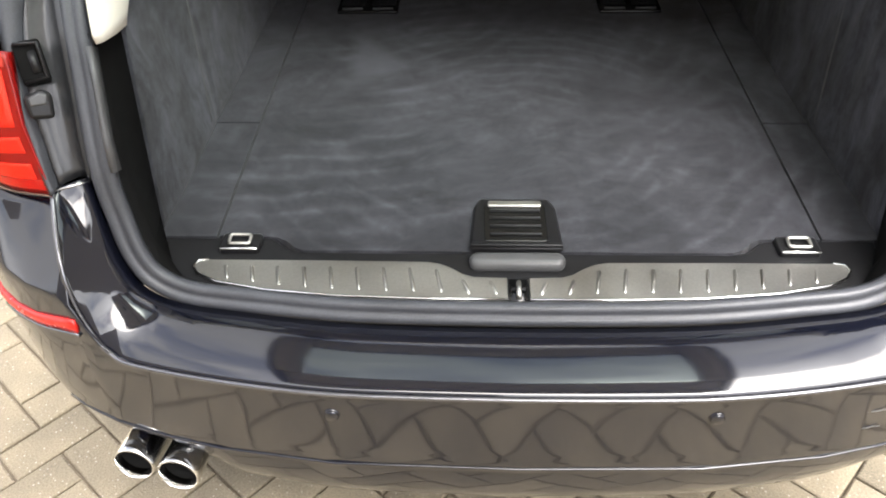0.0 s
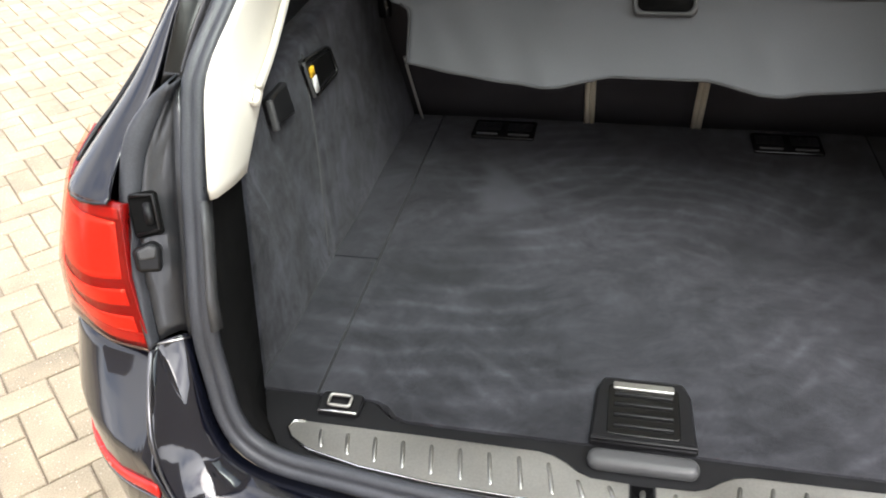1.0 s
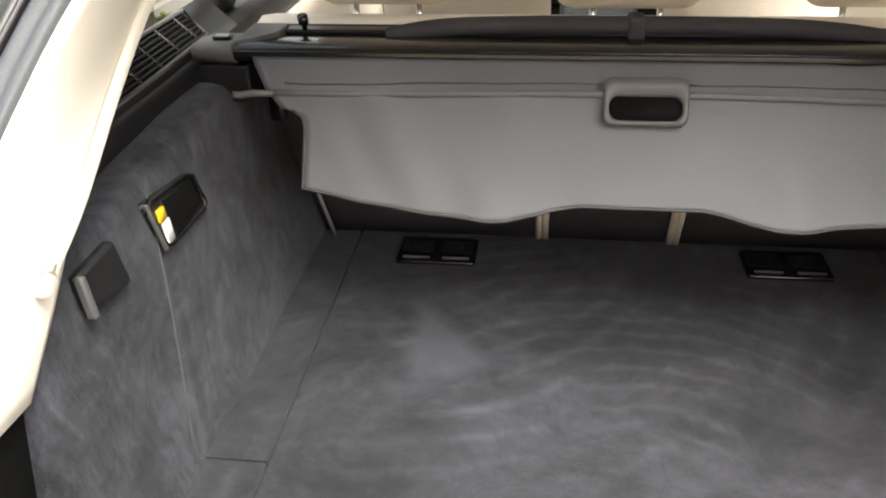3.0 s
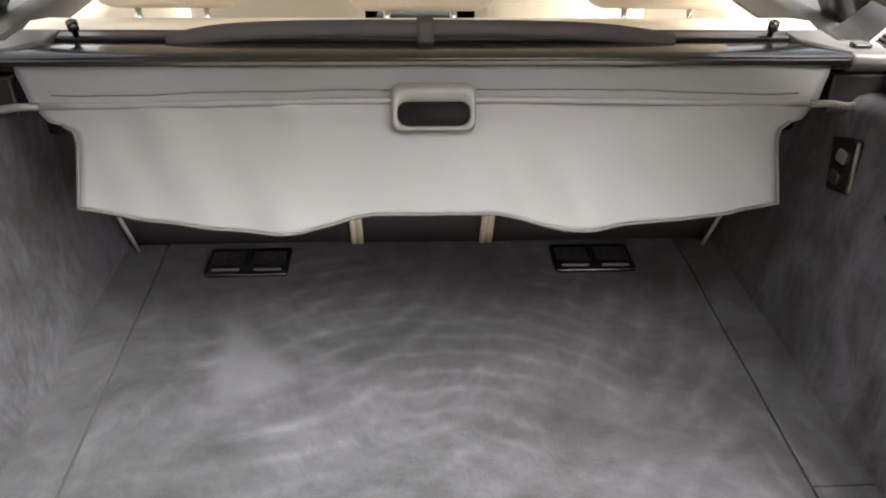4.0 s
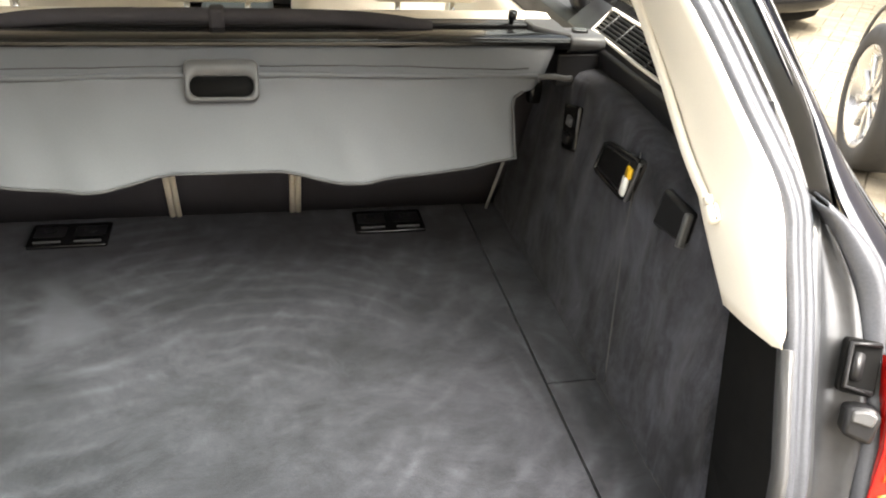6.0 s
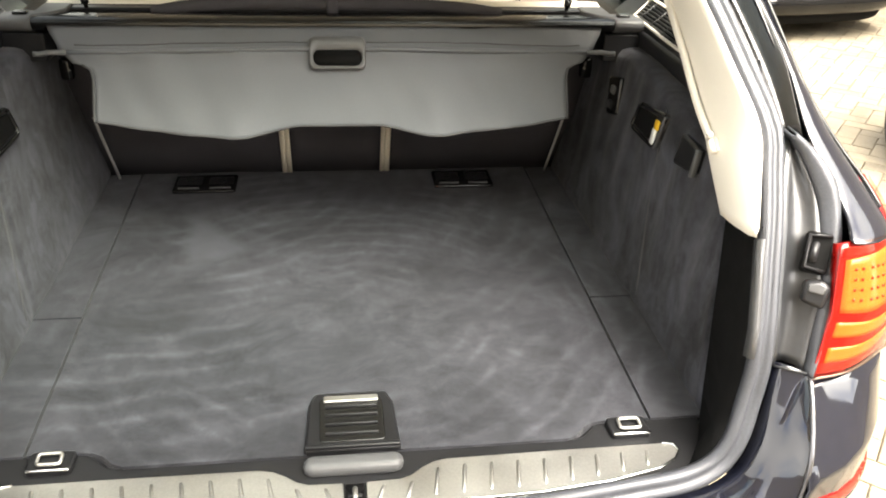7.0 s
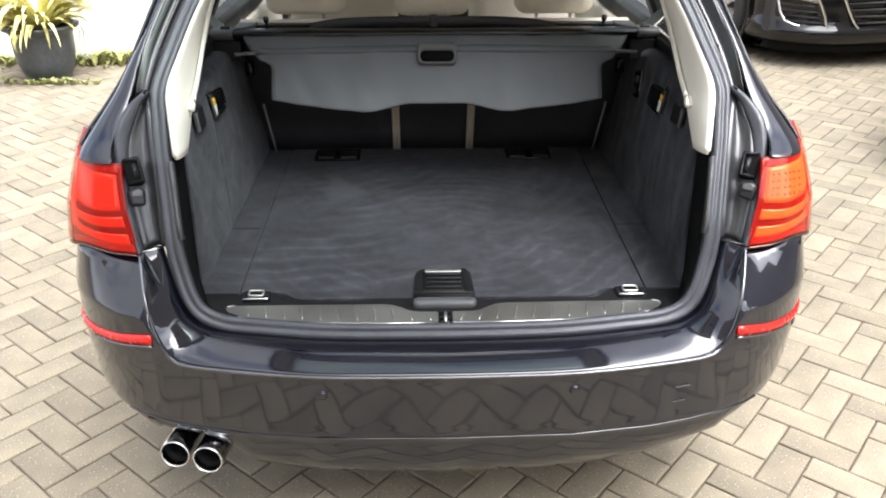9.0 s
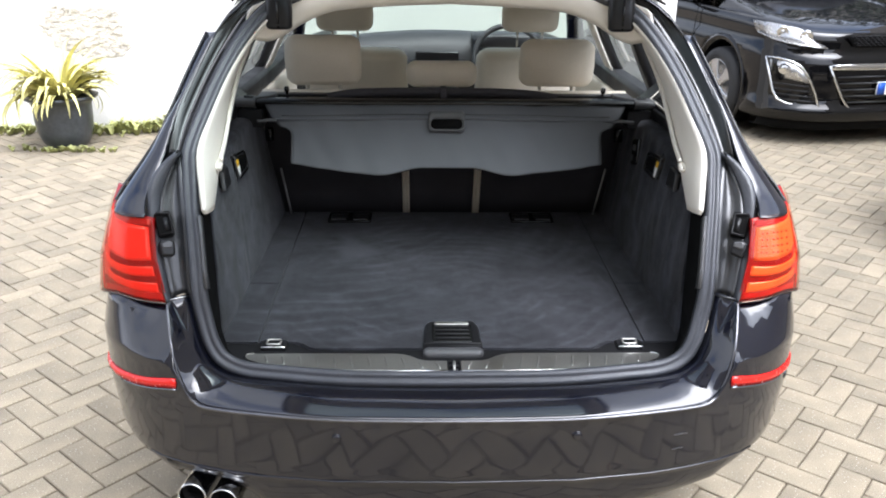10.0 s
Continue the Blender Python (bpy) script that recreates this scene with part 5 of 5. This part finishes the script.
        part("fog_bulb", lathe([(0, .004), (.026, .003), (.032, -.004), (.045, .004), (.050, 0), (.05, -.01)], 24, m=pose(s * .845, suv_y(.845, .018), .660, 92, 0, s * 45)), CHROME, f)
        for z, x0, x1 in ((.52, .665, .885), (.475, .645, .875), (.43, .625, .865), (.388, .605, .85)):
            part("pod_slat", sweep([(s * (x0 + (x1 - x0) * i / 5), suv_y(x0 + (x1 - x0) * i / 5, .010), z + .01 * i / 5) for i in range(6)], rounded(.012, .010, .003, 2)), PLASTIC, f)
        part("door_mirror", cushion(.24, .14, .17, .05, m=pose(s * 1.06, 1.85, 1.20)), BLACKPAINT, c)
        part("mirror_arm", boxes(((min(s * .86, s * 1.0), 1.82, 1.12), (max(s * .86, s * 1.0), 1.90, 1.16))), PLASTIC, c, bevel=.01)
        part("side_glass", grid([[(s * x, y, z) for y in (1.75, 2.3, 3.2, 4.0)] for x, z in ((.90, 1.11), (.80, 1.34), (.70, 1.58))]), GLASS, c)
        part("shut_line", sweep([(s * .942, 1.70, .40), (s * .944, 1.68, .8), (s * .93, 1.66, 1.08)], ring(.004, 6), up=(0, 1, 0)), MATTE, body)
    gr = [(0, .27), (.22, .283), (.30, .33), (.37, .41), (.43, .51), (.53, .70), (.40, .705), (.2, .708), (0, .71)]
    full = [(x, suv_y(x, .012), z) for x, z in gr] + [(-x, suv_y(x, .012), z) for x, z in gr[-2:0:-1]]
    bm = bmesh.new()
    bm.faces.new([bm.verts.new((x, y + .004, z)) for x, y, z in full])
    g = part("grille", bm, GLOSSBLACK, c, "black lower grille in a chrome frame", thick=.01)
    part("grille_frame", sweep(full, ring(.013, 8), up=(0, -1, 0), closed=True), CHROME, g)
    part("grille_brow", sweep([(x, suv_y(x, .022), .690) for x in [-.52 + 1.04 * i / 16 for i in range(17)]], rounded(.020, .046, .008, 3)), CHROME, g, "broad chrome bar across the grille")
    for k in range(6):
        z, hw = .33 + .055 * k, lerp_table(.33 + .055 * k, ((.27, .2), (.33, .30), (.51, .43), (.70, .5)))
        part("grille_bar", boxes(((-hw, -.026, z), (hw, -.012, z + .010))), PLASTIC, g)
    ug = [(0, .850), (.31, .855), (.39, .945), (0, .952)]
    bm = bmesh.new()
    prism([(x, z) for x, z in ug] + [(-x, z) for x, z in ug[2:0:-1]], .030, .07, "y", bm)
    up = part("upper_grille", bm, MATTE, c, "black mesh upper grille")
    for j in range(5):
        for k in range(15):
            x = -.345 + .049 * k + (.0245 if j % 2 else 0)
            if abs(x) > .31 + j * .017:
                continue
            z = .866 + .018 * j
            part("mesh_bar", sweep([(x - .024, .028, z), (x - .010, .024, z + .009), (x + .010, .024, z + .009), (x + .024, .028, z)], ring(.0035, 5)), PLASTIC, up)
    pl = part("number_plate", boxes(((-.085, -.045, .455), (.435, -.030, .565))), WHITE, c, "white plate with a blue band", bevel=.003)
    part("blue_band", boxes(((-.083, -.0475, .457), (-.007, -.044, .563))), BLUE, pl)
    for k in range(6):
        part("plate_bar", boxes(((.020 + .064 * k, -.0475, .475), (.060 + .064 * k, -.044, .545))), GLOSSBLACK, pl)
    xs = [x for x, y in SUV_PLAN[:8]]
    # matt black and set low, also to deepen the shade under the bumper
    part("lower_valance", grid([both([(x * .96, suv_y(x) + d, z) for x in xs]) for d, z in ((.045, .23), (.05, .17), (.075, .125), (.16, .115))]), MATTE, c, "black plastic valance under the bumper", thick=.01)
    part("wiper", sweep([(-.6, 1.33, 1.175), (-.1, 1.37, 1.20), (.3, 1.40, 1.20)], ring(.008, 6)), GLOSSBLACK, c)
    part("underside", boxes(((-.80, .25, .17), (.80, 4.5, .26))), MATTE, c)
    c.rotation_euler = (0, 0, radians(11))
    return c


suv()


# ---- trailer at the yard's edge, of which a wheel shows beside the pillar ----
TR = thing("trailer", (3.08, 2.80, 0), "parked dark trailer with a silver wheel under its mudguard", "trailer")
wm = pose(0, 0, .375, 0, -90, 0)
yaw = pose(0, 0, 0, 0, 0, -23)
tw = part("tyre", lathe([(.24, -.10), (.33, -.105), (.358, -.085), (.365, 0), (.358, .085), (.33, .105), (.268, .108), (.255, .095)], 48, m=yaw @ wm), TYRE, TR, "grey-black tyre")
part("rim", lathe([(0, .03), (.06, .035), (.10, .02), (.20, .035), (.235, .085), (.252, .10), (.258, .095), (.25, .04)], 44, m=yaw @ wm), ALLOY, tw, "silver rim")
for k in range(10):
    bm = bmesh.new()
    prism([(.05, -.012), (.235, -.020), (.238, 0), (.235, .020), (.05, .012)], .045, .065, "z", bm)
    bmesh.ops.transform(bm, matrix=yaw @ wm @ pose(0, 0, 0, 0, 0, 36 * k), verts=bm.verts)
    part("spoke", bm, ALLOY, tw, bevel=.004)
part("mudguard_edge", sweep([tuple(yaw @ Vector((-.05, .46 * math.cos(a), .375 + .46 * math.sin(a)))) for a in [math.radians(20 + 8 * i) for i in range(11)]], ring(.010, 8), up=(1, 0, 0)), GREYPLASTIC, TR, "thin rolled mudguard edge")
bm = boxes(((.16, -.6, .62), (1.6, .6, 1.05)))
bmesh.ops.transform(bm, matrix=yaw, verts=bm.verts)
part("bed", bm, PLASTIC, TR, "dark trailer body", bevel=.01)
bm = bmesh.new()
sweep([(.05, 0, .375), (1.6, 0, .375)], ring(.03, 10), bm=bm)
bmesh.ops.transform(bm, matrix=yaw, verts=bm.verts)
part("axle", bm, TYRE, TR)
bm = bmesh.new()
lathe([(.22, -.10), (.35, -.10), (.365, 0), (.35, .10), (.22, .10)], 32, bm=bm, m=yaw @ pose(1.6, 0, .375, 0, 90, 0))
part("far_wheel", bm, TYRE, TR)

# ---- planter ----
PX, PY, PS = -3.13, 5.07, .88
pot = thing("planter", (PX, PY, 0), "round blue-grey glazed pot of yellow-green strap leaves", "plant pot")
prof = [(.0, .0), (.17, .0), (.185, .01), (.215, .05), (.250, .15), (.265, .26), (.268, .35), (.270, .41), (.292, .445), (.335, .468), (.340, .488), (.322, .496), (.290, .480), (.262, .44), (.25, .42), (0, .42)]
prof = [(r * PS, h * PS) for r, h in prof]
part("pot", lathe(prof, 48), POT, pot, "glazed pot with a rolled rim")
part("soil", lathe([(0, .445 * PS), (.12 * PS, .450 * PS), (.255 * PS, .435 * PS)], 30), SOIL, pot)
rnd = random.Random(5)
bm = bmesh.new()
for i in range(190):
    a = rnd.uniform(0, 2 * math.pi)
    L, w = rnd.uniform(.36, .72), rnd.uniform(.014, .032)
    up, r0 = rnd.uniform(.5, 1.35), rnd.uniform(0, .09)
    droop = rnd.uniform(.5, 1.9)
    d = Vector((math.cos(a), math.sin(a), 0))
    sd = Vector((-d.y, d.x, 0))
    p, ang, prev = Vector((0, 0, .44 * PS)) + d * r0, up, None
    n = 9
    tw = rnd.uniform(-.6, .6)
    for k in range(n + 1):
        t = k / n
        ww = w * (0.55 + 1.6 * t * (1 - t) + .45 * (1 - t)) * (1 - t ** 3) + .001
        s2 = (sd * math.cos(tw * t) + Vector((0, 0, 1)) * math.sin(tw * t))
        cur = [bm.verts.new(p - s2 * ww), bm.verts.new(p - Vector((0, 0, .25 * ww))), bm.verts.new(p + s2 * ww)]
        if prev:
            bm.faces.new((prev[0], prev[1], cur[1], cur[0])), bm.faces.new((prev[1], prev[2], cur[2], cur[1]))
        prev = cur
        p = p + (d * math.cos(ang) + Vector((0, 0, 1)) * math.sin(ang)) * (L / n)
        p.y = min(p.y, .45)
        ang -= droop * 2.1 / n * (.4 + t)
part("foliage", bm, LEAF, pot, "arching yellow-green strap leaves")

# ---- weeds along the wall foot ----
def weeds(name, n, place, label):
    bm = bmesh.new()
    for i in range(n):
        x, y, h = place()
        for k in range(6):
            a, l = rnd.uniform(0, 6.28), h * rnd.uniform(.5, 1)
            d, w = Vector((math.cos(a), math.sin(a), 0)), rnd.uniform(.008, .02)
            sd = Vector((-d.y, d.x, 0)) * w
            b = Vector((x, y, .0))
            m, t = b + d * l * .3 + Vector((0, 0, l * .7)), b + d * l * .7 + Vector((0, 0, l * .9))
            v = [bm.verts.new(q) for q in (b, m - sd, t, m + sd)]
            bm.faces.new(v)
    ob = part(name, bm, WEED, None, smooth=False)
    return tagged(ob, label, "weeds", "", "stuff")


weeds("weeds", 620, lambda: (lambda x: (x, 5.62 - abs(rnd.gauss(0, .10)), rnd.uniform(.04, .16) * (1.7 if -2.5 < x < -1.9 else 1.0 if -3.0 < x < -2.3 else .6)))(rnd.uniform(-5.2, -1.2)), "low green weeds growing along the wall foot")
weeds("pot_weeds", 90, lambda: (PX + rnd.gauss(.05, .2), PY - .27 + abs(rnd.gauss(0, .07)), rnd.uniform(.02, .06)), "small weeds round the foot of the pot")

# ---- house wall, boundary wall, hedge and added sky blockers ----
WALLY = 5.66
bm = boxes(((-14, WALLY, -.2), (2.2, WALLY + .25, 1.8)))
house = tagged(part("wall_house", bm, RENDERWALL, None, smooth=False), "white painted rough house wall", "wall", "", "structure")
bm = bmesh.new()
rn = random.Random(11)
PCX, PCZ = -3.08, .88
# ragged sheet of bare plaster with stones standing out of it
edge = []
for k in range(90):
    a = 2 * math.pi * k / 90
    c, q = math.cos(a), math.sin(a)
    r = (abs(c) ** 4 + abs(q) ** 4) ** -.25 * (1 + .16 * noise.noise(Vector((c * 2.6, q * 2.6, 1.3))) + .07 * noise.noise(Vector((c * 11, q * 11, 5))))
    cut = .45 * max(0, -c) * max(0, -q)
    edge.append((PCX + .35 * r * c * (1 - cut), PCZ + .22 * r * q * (1 - cut)))
prism(edge, WALLY - .003, WALLY + .02, "y", bm)
for i in range(300):
    a, u = rn.uniform(0, 6.28), rn.random() ** .5
    e = edge[int(a / 6.2832 * 90) % 90]
    x, z = PCX + (e[0] - PCX) * u, PCZ + (e[1] - PCZ) * u
    w, h = rn.uniform(.012, .04), rn.uniform(.008, .022)
    o = [(x + w * (1 + rn.uniform(-.3, .2)) * math.cos(t), z + h * (1 + rn.uniform(-.3, .2)) * math.sin(t)) for t in (.3, 1.2, 2.1, 3.3, 4.2, 5.4)]
    prism(o, WALLY - rn.uniform(.005, .014), WALLY + .02, "y", bm)
part("bare_patch", bm, PATCH, house, "patch of bare rubble where the paint has flaked", smooth=False)
bm = boxes(((2.0, 10.4, -.2), (14, 10.7, 3.0)))
tagged(part("wall_far", bm, STONE, None, smooth=False), "grey boundary wall behind the parked car", "wall", "", "structure")
bm = bmesh.new()
for i in range(15000):
    x, z = rn.uniform(2.0, 14), rn.uniform(0.0, 3.4)
    y = 10.2 - .35 * noise.noise(Vector((x * .9, z * .9, 4))) - rn.uniform(0, .35)
    a, b = rn.uniform(0, 6.28), rn.uniform(-.6, .9)
    u = Vector((math.cos(a), math.sin(a) * .6, b)).normalized() * rn.uniform(.04, .08)
    v = u.cross(Vector((rn.uniform(-1, 1), -1, rn.uniform(-.5, 1)))).normalized() * rn.uniform(.025, .045)
    c = Vector((x, y, z))
    bm.faces.new([bm.verts.new(q) for q in (c - u, c - v, c + u, c + v)])
tagged(part("hedge", bm, HEDGE, None, smooth=False), "dark dense hedge behind the parked car", "hedge", "", "stuff")
# added out of view: cuts low sky so the boot darkens towards the seats
bm = boxes(((-14, -9.5, -.2), (14, -9.2, 4.6)))
tagged(part("sky_blocker_back", bm, STONE, None, smooth=False), "unseen grey wall added to block low sky behind", "wall", "", "structure")

# added out of view: takes sky light off the paving on the right
bm = boxes(((7.0, -3.0, -.2), (7.3, 10.0, 6.5)))
tagged(part("sky_blocker_side", bm, STONE, None, smooth=False), "unseen plain wall added to shade the yard's right side", "wall", "", "structure")

# added out of view: dims the rear-left sky and darkens bumper reflections
bm = boxes(((-12, -6.6, -.2), (.2, -6.3, 8.0)))
tagged(part("sky_blocker_rear_left", bm, STONE, None, smooth=False), "unseen tall plain wall added to block sky at rear left", "wall", "", "structure")

# ---- block paving ----
bm = bmesh.new()
for lo, hi in (((-60, -60), (60, 60)),):
    vs = [bm.verts.new((x, y, -.012)) for x, y in ((lo[0], lo[1]), (hi[0], lo[1]), (hi[0], hi[1]), (lo[0], hi[1]))]
    bm.faces.new(vs)
GROUND = tagged(part("ground", bm, SAND, None, smooth=False), "block-paved yard with sand joints", "ground", "", "structure")
BL, BW, GAP, TURNB = .215, .1075, .0055, radians(48.75)


def block_bm(bm, l, w, m=None):
    a, b, h = l / 2 - GAP / 2, w / 2 - GAP / 2, .004
    lay = [[(-a, -b, -.03), (a, -b, -.03), (a, b, -.03), (-a, b, -.03)], [(-a, -b, -.003), (a, -b, -.003), (a, b, -.003), (-a, b, -.003)], [(-a + h, -b + h, 0), (a - h, -b + h, 0), (a - h, b - h, 0), (-a + h, b - h, 0)]]
    if m is not None:
        lay = [[m @ Vector(p) for p in r] for r in lay]
    vs = [[bm.verts.new(p) for p in r] for r in lay]
    for r0, r1 in zip(vs, vs[1:]):
        for i in range(4):
            bm.faces.new((r0[i], r0[(i + 1) % 4], r1[(i + 1) % 4], r1[i]))
    bm.faces.new(vs[-1])


PHASE = (0.1806, 0.0258)


def herringbone():
    """Centres and turns of all blocks, in metres: pairs at right angles, stepping diagonally."""
    out = []
    c, s = math.cos(TURNB), math.sin(TURNB)
    for i in range(-110, 110):
        for j in range(-110, 110):
            k = (i - j) % 4
            if k in (0, 3):
                x, y, t = ((i + 1) * BW, (j + .5) * BW, 0) if k == 0 else ((i + .5) * BW, (j + 1) * BW, 90)
                x, y = x + PHASE[0], y + PHASE[1]
                out.append((x * c - y * s, x * s + y * c, t))
    return out


bm = bmesh.new()
block_bm(bm, BL, BW)
me = bpy.data.meshes.new("paving_block")
bm.to_mesh(me)
bm.free()
me.materials.append(PAVER)
rest = bmesh.new()
rb = random.Random(3)
near = []
for x, y, t in herringbone():
    if not (-7.5 < x < 7.0 and -6.2 < y < 9.5):
        continue
    if y > WALLY and x < 2.2:
        continue
    m = Matrix.Translation((x, y, rb.uniform(-.0025, .0015))) @ Euler((rb.uniform(-.008, .008), rb.uniform(-.008, .008), TURNB + radians(t) + rb.uniform(-.012, .012))).to_matrix().to_4x4()
    if abs(x) > .6 and abs(x) < 2.6 and -.9 < y < 3.2:
        near.append((((abs(x) - 1.15) ** 2 + (y - .6) ** 2 * .6), m))
    else:
        near.append((99, m))
near.sort(key=lambda r: r[0])
for k, (d, m) in enumerate(near):
    if k < 300:
        ob = new("paving_block", me)
        ob.matrix_world = m
        ob.parent = GROUND
    else:
        block_bm(rest, BL, BW, m)
tagged(part("paving", rest, PAVER, None, smooth=False), "buff concrete blocks laid in herringbone", "paving", "", "stuff")
